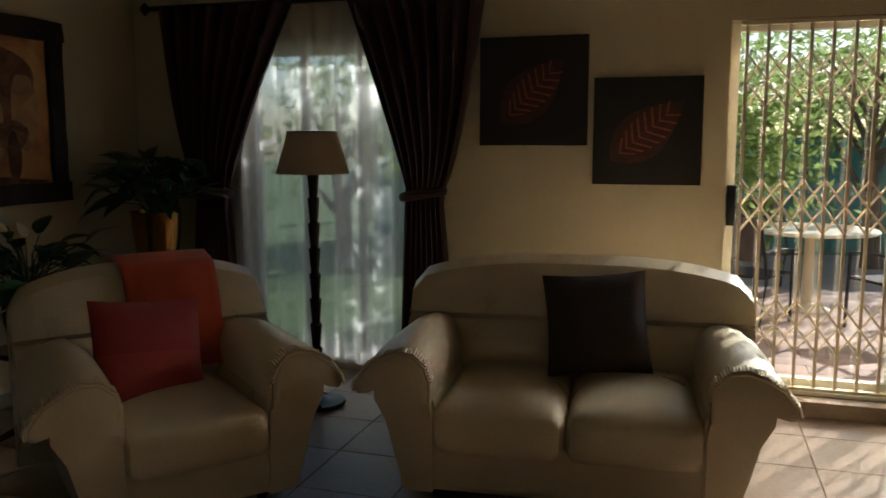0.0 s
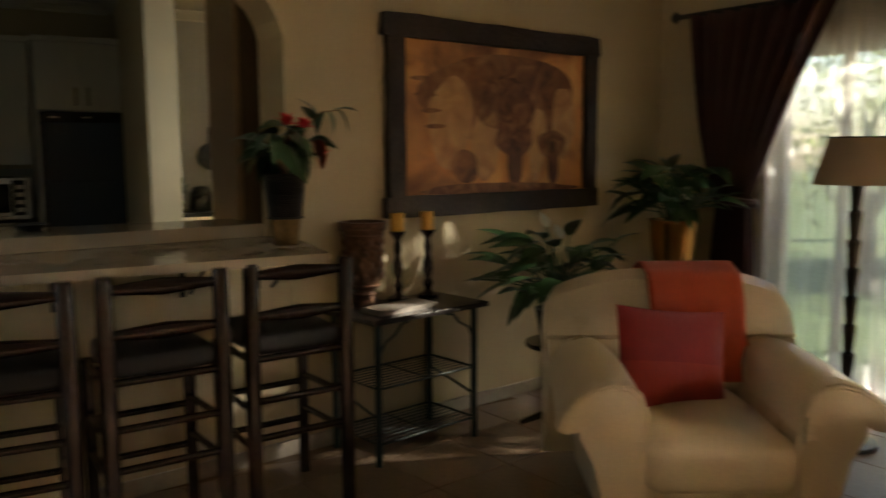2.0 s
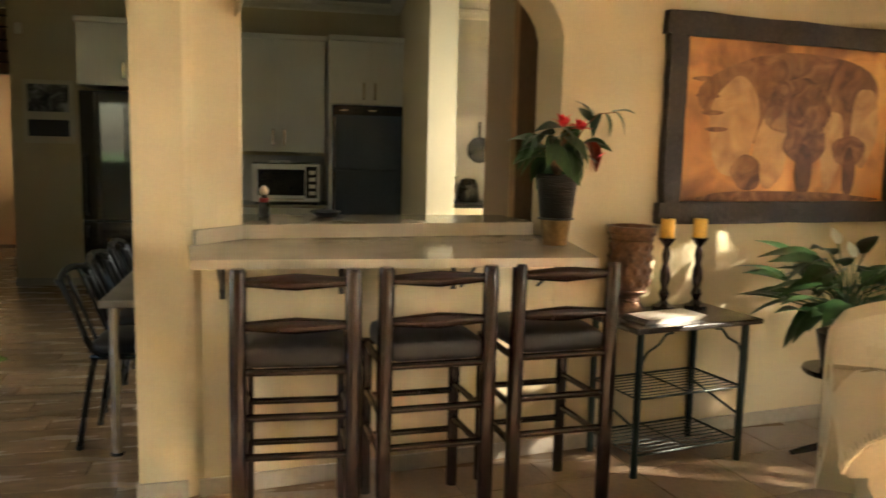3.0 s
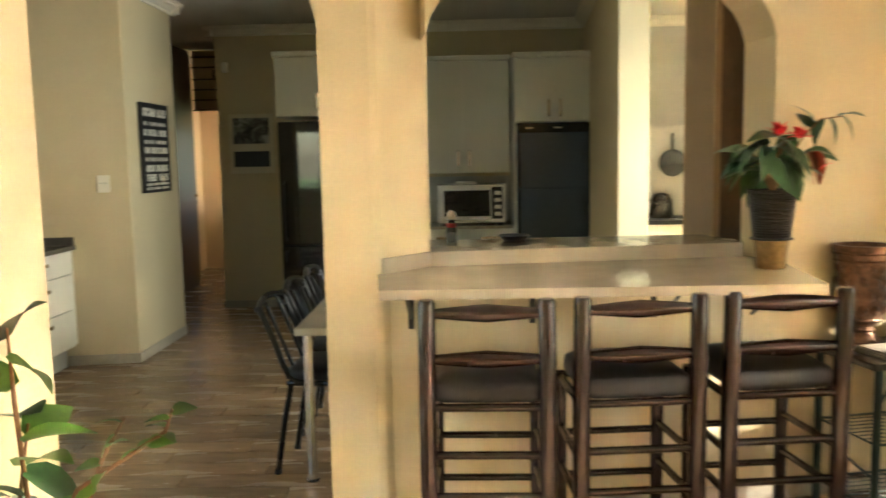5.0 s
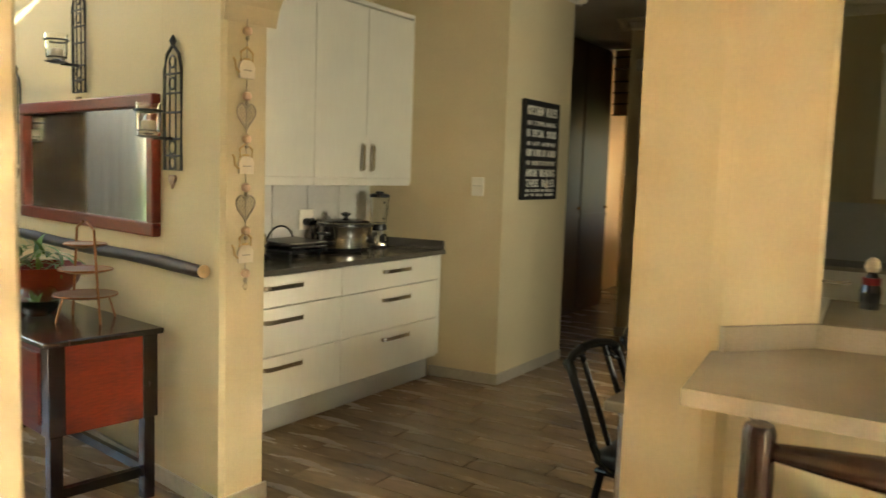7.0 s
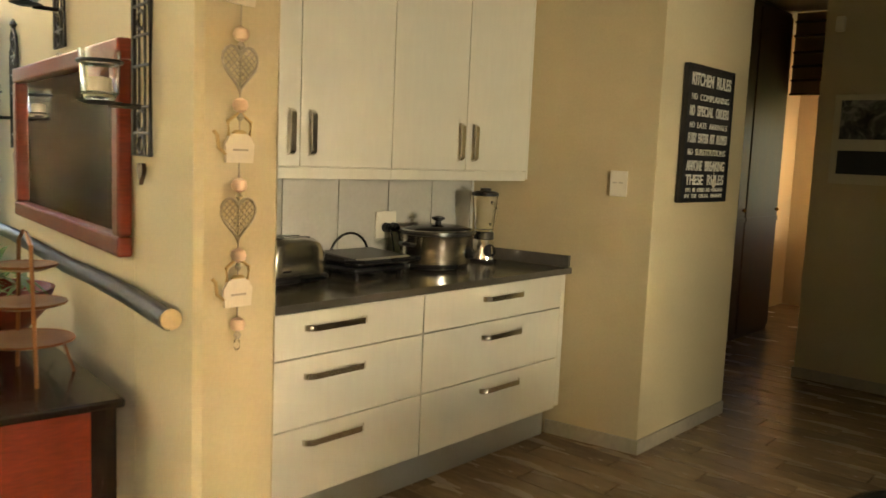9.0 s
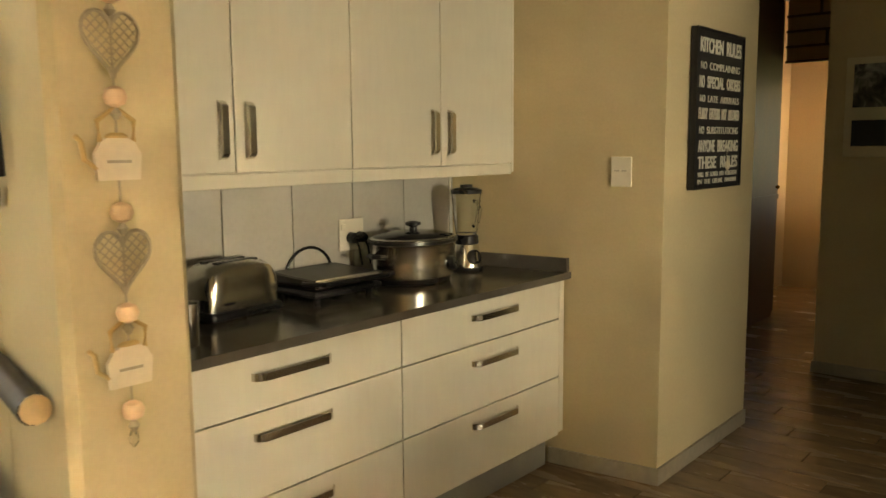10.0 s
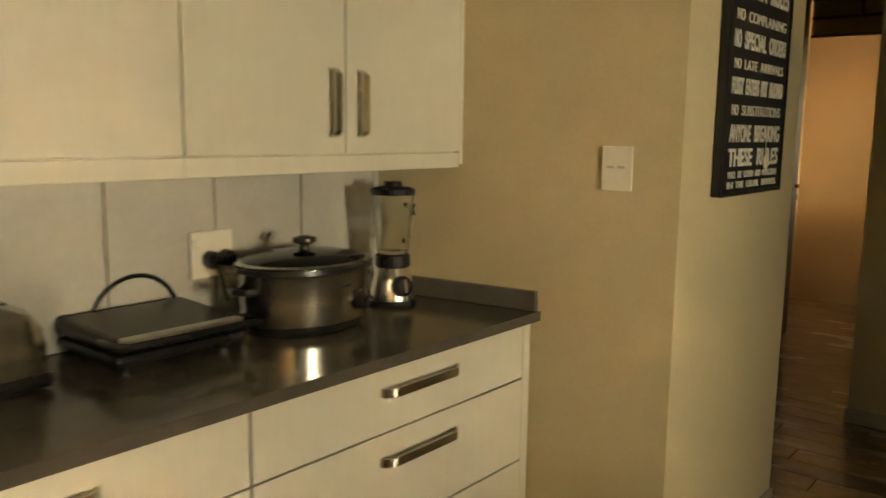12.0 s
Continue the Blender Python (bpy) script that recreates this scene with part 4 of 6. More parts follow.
pg = thing("herb_pot", (2.35, 8.0, 0.9), "dark leafy pot plant in the scullery", "plant")
part("pot", LA([(0.06, 0), (0.075, 0.1), (0.06, 0.1)], 14), BLACK, pg)
rq = random.Random(8)
HERB = leaf_mesh(0.14, 0.05, 0.4)
HERB.materials.append(LEAF)
for i in range(26):
    ob = new("leaf", HERB)
    ob.parent = pg
    ob.matrix_basis = pose(rq.uniform(-0.05, 0.05), rq.uniform(-0.05, 0.05), 0.1 + rq.uniform(0, 0.12)) @ pose(0, 0, 0, 0, 0, rq.uniform(0, 360)) @ pose(0, 0, 0, 0, -rq.uniform(0, 70), 0)
# dark dresser just inside the hatch
dd = thing("dresser", (1.93, 4.42, 0), "tall dark wooden dresser with shelves of crockery", "dresser")
part("side_panel", B((0, 0, 0), (0.03, 0.5, 2.3)), mat("light_wood_edge", (0.3, 0.2, 0.11), 0.5), dd, "pale wooden edge")
part("back_panel", B((0.03, 0.47, 0), (1.0, 0.5, 2.3)), WOODD, dd)
part("side_panel", B((0.97, 0, 0), (1.0, 0.47, 2.3)), WOODD, dd)
# dark sheet over the open front stands in for the shade among the shelves
part("interior_shade_panel", B((0.03, 0.0, 0.0), (0.97, 0.018, 2.3), 0.003), DKDOOR, dd)
for z in (0.0, 0.85, 1.15, 1.45, 1.75, 2.27):
    part("shelf", B((0.03, 0.02, z), (0.97, 0.47, z + 0.03)), WOODD, dd)
for i in range(6):
    c = thing("jar", (2.05 + 0.13 * i, 4.6, 0.88 + 0.3 * (i % 3)), "small brown jar on a dark shelf", "jar", "jars on the dresser")
    part("jar_body", LA([(0.035, 0), (0.04, 0.05), (0.025, 0.1), (0.028, 0.12)], 14), BRONZE, c)

# ---- bar counter and hatch ledge ----
bar = thing("bar_counter", (0, 0, 0), "beige quartz breakfast bar with upstand on iron brackets", "counter")
part("slab", prism([(0.5, 3.4), (2.005, 3.405), (2.085, 4.06), (1.99, 4.19), (0.66, 4.03), (0.63, 4.012), (0.455, 3.79)], 1.006, 1.04), BARST, bar)
part("upstand", prism([(0.47, 3.8), (0.486, 3.79), (0.655, 3.995), (1.985, 4.17), (1.985, 4.19), (0.645, 4.012)], 1.041, 1.1), BARST, bar)
part("ledge", prism([(0.66, 4.018), (1.99, 4.192), (1.99, 4.55), (0.62, 4.5)], 1.082, 1.1), BARST, bar, "raised kitchen ledge")
for x in (0.58, 1.06, 1.56, 1.9):
    br = part("bracket", T([(x, 3.82, 0.86), (x, 3.6, 0.97), (x, 3.56, 1.0)], 0.007, 6), IRON, bar, "black iron bracket")
    part("bracket_leg", B((x - 0.012, 3.81 + 0.165 * (x - 0.5) - 0.012, 0.82), (x + 0.012, 3.81 + 0.165 * (x - 0.5) - 0.002, 1.004)), IRON, br)
    part("bracket_arm", B((x - 0.012, 3.5, 0.996), (x + 0.012, 3.81 + 0.165 * (x - 0.5) - 0.012, 1.0045)), IRON, br)
fig = thing("decorated_bottle", pose(0.735, 4.38, 1.1) @ Matrix.Diagonal((0.8, 0.8, 0.8, 1)), "small dark bottle with a red and white figure top", "bottle")
part("bottle", LA([(0.032, 0), (0.036, 0.06), (0.02, 0.12), (0.014, 0.13)], 16), BLKGLASS, fig)
part("label", LA([(0.03, 0.085), (0.031, 0.11)], 16), RED, fig)
part("cap", LA([(0.018, 0.13), (0.026, 0.145), (0.022, 0.165), (0.01, 0.18)], 12), CERAM, fig)
dish = thing("dish", (1.02, 4.4, 1.1), "small dark dish on the ledge", "dish")
part("bowl", LA([(0.04, 0), (0.075, 0.025), (0.07, 0.028), (0.03, 0.008)], 20), BLACK, dish)


# ---- bar stools ----
def stool(m):
    t = thing("bar_stool", m, "dark turned-wood bar stool with black leather seat", "stool", "bar stools at the counter")
    w, d = 0.2, 0.39
    for s in (-1, 1):
        part("back_post", T([(s * w, 0, 0), (s * w, 0.0, 0.3), (s * w, 0.0, 0.6), (s * w * 0.99, -0.008, 1.005), (s * w * 0.99, -0.008, 1.018)], [0.028, 0.03, 0.031, 0.03, 0.024], 16), WOODD, t, smooth=True)
        part("front_leg", T([(s * w * 0.95, d, 0), (s * w * 0.95, d, 0.66)], [0.024, 0.026], 12), WOODD, t, smooth=True)
        for z in (0.3, 0.45, 0.645):
            part("side_rung", T([(s * w, 0.0, z), (s * w * 0.95, d, z)], 0.014, 10), WOODD, t, smooth=True)
    for z, r in ((0.97, 0.031), (0.815, 0.03)):
        part("back_slat", T([(-w, 0, z), (-w * 0.85, 0, z), (-w * 0.45, 0, z), (0, 0, z), (w * 0.45, 0, z), (w * 0.85, 0, z), (w, 0, z)], [0.015, 0.017, 0.024, r, 0.024, 0.017, 0.015], 14), WOODD, t, smooth=True)
    for z, y in ((0.65, 0), (0.485, 0), (0.34, 0), (0.65, d), (0.42, d), (0.25, d)):
        part("rung", T([(-w, y, z), (w, y, z)], 0.014, 10), WOODD, t, smooth=True)
    part("seat", soft_box((0.37, 0.4, 0.09), (0, 0.2, 0.7), 0.025, 0.035), SEATM, t, "black leather seat", smooth=True)
    return t


st = stool(pose(0.86, 3.335, 0, 0, 0, -1))
copy_thing(st, pose(1.375, 3.375, 0, 0, 0, 5))
copy_thing(st, pose(1.892, 3.45, 0, 0, 0, 6))


# ---- plant in ribbed pot on the bar ----
LEAVES = {}


def leaf(parent, at, yaw, pitch, length, width, material, bend=0.35, roll=0.0):
    key = (round(length, 2), round(width, 2), round(bend, 1), material.name)
    if key not in LEAVES:
        me = leaf_mesh(key[0], key[1], key[2])
        me.materials.append(material)
        LEAVES[key] = me
    ob = new("leaf", LEAVES[key])
    ob.parent = parent
    ob.matrix_basis = pose(*at) @ pose(0, 0, 0, 0, 0, yaw) @ pose(0, 0, 0, 0, -pitch, 0) @ pose(0, 0, 0, roll, 0, 0)
    return ob


rnd = random.Random(4)
pt = thing("potted_plant", (1.965, 3.81, 1.04), "red-flowered plant in a tall ribbed dark grey pot", "plant")
prof = [(0.068, 0.116)]
for i in range(40):
    k = i / 39
    prof.append((ease(0.068, 0.088, k) + (0.003 if i % 2 else 0), ease(0.118, 0.3, k)))
part("pot", LA(prof + [(0.08, 0.295), (0.075, 0.27)], 28), POT, pt, "ribbed grey pot", smooth=False)
part("pot_collar", LA([(0.062, 0.108), (0.078, 0.11), (0.079, 0.115), (0.066, 0.118)], 28), POT, pt, smooth=True)
part("pot_foot", LA([(0.052, 0), (0.055, 0.004), (0.058, 0.05), (0.066, 0.108), (0.05, 0.109)], 28), BRASSD, pt, "dull brass lower sleeve", smooth=True)
BIGLEAF = ((0.11, 0.065), (0.13, 0.075), (0.15, 0.085))
for i in range(11):
    a = i * 33 + rnd.uniform(-12, 12)
    r = rnd.uniform(0.05, 0.12)
    tip = Vector((r * math.cos(radians(a)), r * math.sin(radians(a)), 0.38 + rnd.uniform(0, 0.16)))
    part("stem", T([(0, 0, 0.28), tip * 0.5 + Vector((0, 0, 0.18)), tip], [0.005, 0.004, 0.002], 5), STEM, pt)
    for j in range(4):
        k = rnd.uniform(0.45, 1.0)
        ll, lw = rnd.choice(BIGLEAF)
        leaf(pt, (tip.x * k, tip.y * k, ease(0.31, tip.z, k)), a + rnd.uniform(-60, 60), rnd.uniform(-45, 25), ll, lw, LEAF, 0.45, rnd.uniform(-30, 30))
part("stem", T([(0.04, 0, 0.38), (0.11, 0.0, 0.5), (0.17, 0.0, 0.56), (0.26, 0.0, 0.57)], [0.004, 0.004, 0.003, 0.002], 5), STEM, pt)
for at, yaw, pitch in (((0.13, 0, 0.53), 100, 55), ((0.15, 0, 0.55), 150, 60), ((0.2, 0, 0.565), -40, -55), ((0.24, 0, 0.57), 10, 20), ((0.25, 0, 0.57), -20, -45), ((0.18, 0, 0.56), 200, -50)):
    leaf(pt, at, yaw, pitch, 0.1, 0.055, LEAF, 0.4)
for c, big in (((-0.005, -0.06, 0.5), 0.06), ((0.075, -0.05, 0.49), 0.05)):
    for j in range(9):
        leaf(pt, c, j * 40, (20, 50, 75)[j % 3], big, 0.045, FLOWR)
RUSTLF = mat("bronze_red_leaf", (0.32, 0.06, 0.025), 0.4)
for j in range(4):
    leaf(pt, (0.1 + 0.012 * j, -0.06, 0.44), 25 * j - 40, -62, 0.12, 0.05, RUSTLF)
leaf(pt, (0.15, -0.06, 0.37), -30, 50, 0.05, 0.045, FLOWR)

# ---- side rack with vase and candle holders ----
rk = thing("metal_rack", L(2.1, -0.205, 0, 3), "dark green metal side rack with slate top and wire shelves", "rack")
W2, D2 = 0.3, 0.17
for x in (-W2, W2):
    for y in (-D2, D2):
        part("leg", T([(x, y, 0.0), (x, y, 0.66)], 0.017, 10), GREENM, rk)
part("top", B((-W2 - 0.06, -D2 - 0.05, 0.665), (W2 + 0.06, D2 + 0.02, 0.69), 0.006), SLATE, rk, "dark slate top")
for z in (0.36, 0.1):
    sh = part("wire_shelf", T([(-W2, -D2, z), (W2, -D2, z), (W2, D2, z), (-W2, D2, z)], 0.006, 6, True), GREENM, rk)
    for i in range(1, 9):
        y = -D2 + 2 * D2 * i / 9
        part("wire", T([(-W2, y, z), (W2, y, z)], 0.0028, 5), GREENM, sh)
    part("wire", T([(0, -D2, z), (0, D2, z)], 0.0035, 5), GREENM, sh)
for x in (-W2, W2):
    s = -1 if x > 0 else 1
    part("scroll_brace", T([(x, -D2, 0.5), (x + s * 0.04, -D2, 0.57), (x + s * 0.1, -D2, 0.6), (x + s * 0.14, -D2, 0.645), (x + s * 0.18, -D2, 0.65)], 0.006, 6), GREENM, rk)
    part("side_brace", T([(x, -D2, 0.22), (x, D2, 0.3)], 0.006, 6), GREENM, rk)
mg = thing("magazines", L(2.0, -0.3, 0.69, 6), "stack of magazines on the rack", "magazine")
for i in range(3):
    part("magazine", B((-0.17 + 0.01 * i, -0.06, 0.007 * i), (0.15 + 0.02 * i, 0.1, 0.007 * i + 0.006)), PAPER, mg)
v = thing("urn_vase", L(1.93, -0.1, 0.69), "tall bronze patterned urn vase", "vase")
part("urn", LA([(0.08, 0), (0.084, 0.015), (0.07, 0.035), (0.052, 0.055), (0.05, 0.075), (0.075, 0.095), (0.092, 0.14), (0.096, 0.2), (0.095, 0.28), (0.098, 0.34), (0.108, 0.375), (0.116, 0.39), (0.116, 0.41), (0.1, 0.41), (0.085, 0.34), (0.02, 0.33)], 32), BRONZE, v, smooth=True)
for row_ in range(4):
    for k_ in range(12):
        a = (k_ + 0.5 * (row_ % 2)) * math.pi / 6
        z_ = 0.15 + 0.055 * row_
        part("relief", LA([(0.006, -0.022), (0.017, -0.008), (0.017, 0.008), (0.006, 0.022)], 8, (0.088 * math.cos(a), 0.088 * math.sin(a), z_)), BRONZE, v, smooth=True)
for z, r in ((0.06, 0.052), (0.105, 0.08), (0.345, 0.099), (0.375, 0.108)):
    part("band", T([(r * math.cos(a * math.pi / 12), r * math.sin(a * math.pi / 12), z) for a in range(24)], 0.007, 6, True), BRONZE, v)
for u, vv in ((2.155, -0.07), (2.33, -0.09)):
    c = thing("candle_holder", L(u, vv, 0.69), "turned dark wood candle holder with yellow candle", "candle", "candle holders on the rack")
    part("stand", LA([(0.055, 0), (0.055, 0.012), (0.03, 0.022), (0.017, 0.04), (0.028, 0.07), (0.016, 0.1), (0.027, 0.14), (0.026, 0.18), (0.015, 0.22), (0.022, 0.26), (0.014, 0.3), (0.038, 0.335), (0.044, 0.345), (0.02, 0.348)], 18), WOODD, c, smooth=True)
    part("candle", LA([(0.033, 0.346), (0.034, 0.43), (0.03, 0.437), (0.012, 0.43)], 18), CANDLE, c, "yellow wax candle", smooth=True)
    part("wick", T([(0, 0, 0.43), (0.002, 0, 0.447)], 0.0015, 5), BLACK, c)

# ---- large painting ----
p = thing("painting", L(2.905, -0.003, 1.6), "large ochre and brown painting in a rough dark frame", "painting")
W, HH, FW = 0.775, 0.495, 0.1
part("canvas", B((-W + 0.05, -0.02, -HH + 0.05), (W - 0.05, -0.005, HH - 0.05)), CANVAS, p, "ochre painted canvas")
for a, b in (((-W - 0.02, -HH - 0.01), (W + 0.02, -HH + FW)), ((-W - 0.02, HH - FW), (W + 0.02, HH + 0.01)), ((-W, -HH + FW), (-W + FW, HH - FW)), ((W - FW, -HH + FW), (W, HH - FW))):
    bm = bmesh.new()
    box(bm, (a[0], -0.05, a[1]), (b[0], -0.002, b[1]))
    bmesh.ops.subdivide_edges(bm, edges=bm.edges[:], cuts=7, use_grid_fill=True)
    for vv in bm.verts:
        vv.co += 0.008 * noise.noise_vector(vv.co * 9)
        vv.co.y = min(vv.co.y, -0.002)
    part("frame_board", bm, FRAMEW, p, "rough dark wooden board", smooth=False)


def blob(cx, cz, rx, rz, material, y, seed, wob=0.12, n=40):
    q = random.Random(seed)
    ph = [q.uniform(0, 6.28) for _ in range(4)]
    poly = []
    for i in range(n):
        a = 2 * math.pi * i / n
        k = 1 + wob * (math.sin(2 * a + ph[0]) + 0.7 * math.sin(3 * a + ph[1]) + 0.5 * math.sin(5 * a + ph[2]))
        poly.append((max(-W + FW, min(W - FW, cx + rx * k * math.cos(a))), max(-HH + FW, min(HH - FW, cz + rz * k * math.sin(a)))))
    bm = prism(poly, 0, 0.0012, UP)
    bm.transform(pose(0, y, 0))
    part("painted_shape", bm, material, p)


blob(0.02, 0.12, 0.56, 0.25, PAINTB, -0.0205, 1, 0.05)
blob(-0.36, -0.02, 0.15, 0.24, PAINTL, -0.0222, 2, 0.06)
blob(0.5, 0.0, 0.09, 0.22, PAINTL, -0.0222, 4, 0.06)
blob(0.04, 0.08, 0.2, 0.16, PAINTM, -0.0239, 3, 0.08)
blob(-0.12, -0.12, 0.1, 0.22, PAINTL, -0.0239, 14, 0.08)
blob(0.28, -0.12, 0.07, 0.2, PAINTL, -0.0239, 15, 0.08)
blob(-0.27, -0.25, 0.1, 0.085, PAINTB, -0.0256, 5, 0.08)
blob(0.1, -0.1, 0.15, 0.1, PAINTM, -0.0256, 6, 0.06)
blob(0.1, -0.24, 0.055, 0.15, PAINTD, -0.0273, 7, 0.05)
blob(0.4, -0.13, 0.11, 0.085, PAINTM, -0.0256, 8, 0.06)
blob(0.41, -0.24, 0.045, 0.13, PAINTD, -0.0273, 9, 0.05)
blob(0.0, -0.375, 0.6, 0.03, PAINTM, -0.029, 10, 0.1)
for i in range(4):
    blob(-0.56 + 0.03 * i, 0.2 - 0.08 * i, 0.07, 0.012, PAINTB, -0.0256, 20 + i, 0.05)


# ---- leaf pictures on the east wall ----
def leaf_picture(v0, v1, z0, z1, lean):
    w, h = v0 - v1, z1 - z0
    t = thing("leaf_picture", L(4.384, (v0 + v1) / 2, (z0 + z1) / 2, -90), "square dark canvas with a rust painted leaf", "picture", "leaf pictures")
    part("canvas", B((-w / 2, -0.035, -h / 2), (w / 2, -0.002, h / 2), 0.003), DKCANV, t)

    def blade(s):
        out = []
        for i in range(13):
            k = i / 12
            out.append((-0.25 + 0.5 * k, s * 0.13 * math.sin(math.pi * k ** 0.8)))
        return out
    bl = prism(blade(1) + blade(-1)[::-1][1:-1], 0, 0.0015, pose(0, 0, 0, 0, lean, 0) @ UP)
    bl.transform(pose(0, -0.0365, 0))
    part("painted_leaf", bl, LEAFPT, t)
    for i in range(8):
        k = -0.19 + 0.045 * i
        for s in (-1, 1):
            bm = prism([(k, 0), (k + 0.012, 0), (k + 0.07, s * 0.09 * math.sin(math.pi * (0.2 + 0.09 * i))), (k + 0.058, s * 0.094 * math.sin(math.pi * (0.2 + 0.09 * i)))], 0, 0.001, pose(0, 0, 0, 0, lean, 0) @ UP)
            bm.transform(pose(0, -0.0385, 0))
            part("painted_vein", bm, LEAFP2, t)


leaf_picture(-2.351, -2.964, 1.412, 2.016, -45)
leaf_picture(-2.998, -3.573, 1.199, 1.779, -40)


# ---- curtains and garden window ----
def window_frame(name, v0, v1, z0, z1, bars, label):
    t = setting(name, bmesh.new(), ALU, label, "window")
    t.matrix_world = L(4.5, 0, 0, -90)
    a, b = -v0, -v1
    part("window_frame", B((a, -0.03, z0), (a + 0.05, 0.03, z1)), ALU, t)
    part("window_frame", B((b - 0.05, -0.03, z0), (b, 0.03, z1)), ALU, t)
    part("window_frame", B((a + 0.05, -0.03, z1 - 0.05), (b - 0.05, 0.03, z1)), ALU, t)
    part("window_frame", B((a + 0.05, -0.03, z0), (b - 0.05, 0.03, z0 + 0.05)), ALU, t)
    for k in bars:
        part("mullion", B((a + (b - a) * k - 0.02, -0.025, z0 + 0.05), (a + (b - a) * k + 0.02, 0.025, z1 - 0.05)), ALU, t)
    g = part("pane", B((a + 0.05, -0.003, z0 + 0.05), (b - 0.05, 0.003, z1 - 0.05)), GLASS, t)
    g.visible_shadow = False
    return t


window_frame("window_1", -0.8, -1.95, 0.08, 2.02, (0.33, 0.66), "cream framed garden window")


def drape(name, m, f, nx, ny, material, parent, th=0.004):
    ob = part(name, grid_sheet(1, 1, nx, ny, f), material, parent, smooth=True)
    thick(ob, th)
    return ob


cu = thing("curtain_pair", L(4.3, -1.33, 0, -90), "dark brown curtains tied back either side of the window", "curtain")
part("rod", T([(-1.15, 0, 2.27), (1.15, 0, 2.27)], 0.016, 10), IRON, cu, "dark curtain rod")
for s in (-1, 1):
    part("finial", LA([(0.005, -0.04), (0.03, -0.01), (0.03, 0.01), (0.005, 0.04)], 12, (s * 1.17, 0, 2.27)), IRON, cu)
    part("rod_bracket", B((s * 1.05 - 0.01, -0.001, 2.255), (s * 1.05 + 0.01, 0.085, 2.285)), IRON, cu)

    def f(u, v, s=s):
        z = 0.06 + 2.2 * v
        tie = 1.13
        if z > tie:
            k = (z - tie) / (2.26 - tie)
            inner = ease(0.6, 0.2, k ** 1.15) + (0.03 if s > 0 else -0.07) * k
            outer = ease(0.8, 1.06, k ** 0.6)
        else:
            k = (tie - z) / tie
            inner, outer = ease(0.6, 0.55, k ** 0.5), ease(0.8, 0.88, k ** 0.5)
        x = ease(inner, outer, u)
        amp = 0.035 * min(1, (outer - inner) / 0.5) + 0.012
        return (s * x, -0.02 + amp * math.sin(u * 9 * 2 * math.pi / 1.0 * 0.9 + 0.4 * math.sin(v * 7)), z)
    drape("drape", None, f, 90, 24, CURT, cu)
    part("tie_band", T([(s * (0.7 + 0.12 * math.cos(a)), -0.02 + 0.075 * math.sin(a), 1.13 + 0.02 * math.cos(a)) for a in [i * math.pi / 8 for i in range(16)]], 0.03, 8, True), CURT, cu, smooth=True)
    part("tie_hook", T([(s * 0.585, 0.0, 1.14), (s * 0.6, -0.02, 1.14)], 0.008, 6), IRON, cu)
nt_ = thing("net_curtain", L(4.335, -1.36, 0, -90), "white sheer net curtain hanging to the floor", "curtain")


def f(u, v):
    return (-0.62 + 1.24 * u, 0.018 * math.sin(u * 60) + 0.01 * math.sin(u * 23 + 1), 0.06 + 2.19 * v)


part("net", grid_sheet(1, 1, 160, 4, f), NET, nt_, smooth=True)

# second rod over the sliding door
cr = thing("curtain_rod", L(4.3, -4.7, 0, -90), "dark curtain rod over the sliding door", "curtain rod")
part("rod", T([(-1.2, 0, 2.27), (1.2, 0, 2.27)], 0.014, 10), IRON, cr)
part("finial", LA([(0.005, -0.04), (0.03, -0.01), (0.03, 0.01), (0.005, 0.04)], 12, (-1.22, 0, 2.27)), IRON, cr)
for x in (-1.1, 1.1):
    part("rod_bracket", B((x - 0.01, -0.001, 2.255), (x + 0.01, 0.085, 2.285)), IRON, cr)

# ---- sliding door with security trellis ----
sd = window_frame("door_1", -3.7, -5.6, 0.1, 2.06, (0.46, 0.5), "cream aluminium sliding door with security trellis")
part("door_sill", B((3.66, -0.13, 0.085), (5.64, 0.06, 0.104)), ALU, sd)
part("door_lock", B((3.715, -0.075, 0.98), (3.76, -0.03, 1.2), 0.006), BLACK, sd, "black door lock")
tr = thing("security_trellis", L(4.41, 0, 0, -90), "cream expanding steel security trellis across the door", "security gate")
NB = 18
xb = [3.78 + 1.76 * i / (NB - 1) for i in range(NB)]
for x in xb:
    part("bar", B((x - 0.008, -0.01, 0.11), (x + 0.008, 0.01, 2.04)), GRILLM, tr)
for zc in (0.38, 1.02, 1.68):
    for x0, x1 in zip(xb, xb[1:]):
        for s in (-1, 1):
            part("lattice", T([(x0, s * 0.013, zc - s * 0.07), (x1, s * 0.013, zc + s * 0.07)], 0.006, 4), GRILLM, tr)
            part("lattice", T([(x0, s * 0.013, zc - s * 0.07 + 0.14), (x1, s * 0.013, zc + s * 0.07 + 0.14)], 0.006, 4), GRILLM, tr)
part("rail", B((3.75, -0.02, 2.035), (5.56, 0.02, 2.055)), GRILLM, tr)
part("rail", B((3.75, -0.02, 0.105), (5.56, 0.02, 0.12)), GRILLM, tr)
bm = B((3.62, -0.24, 0.0), (5.7, -0.115, 0.083), 0.004)
bm.transform(L(4.5, 0, 0, -90))
setting("trim_door_step", bm, TILE, "tiled step below the sliding door", "step")


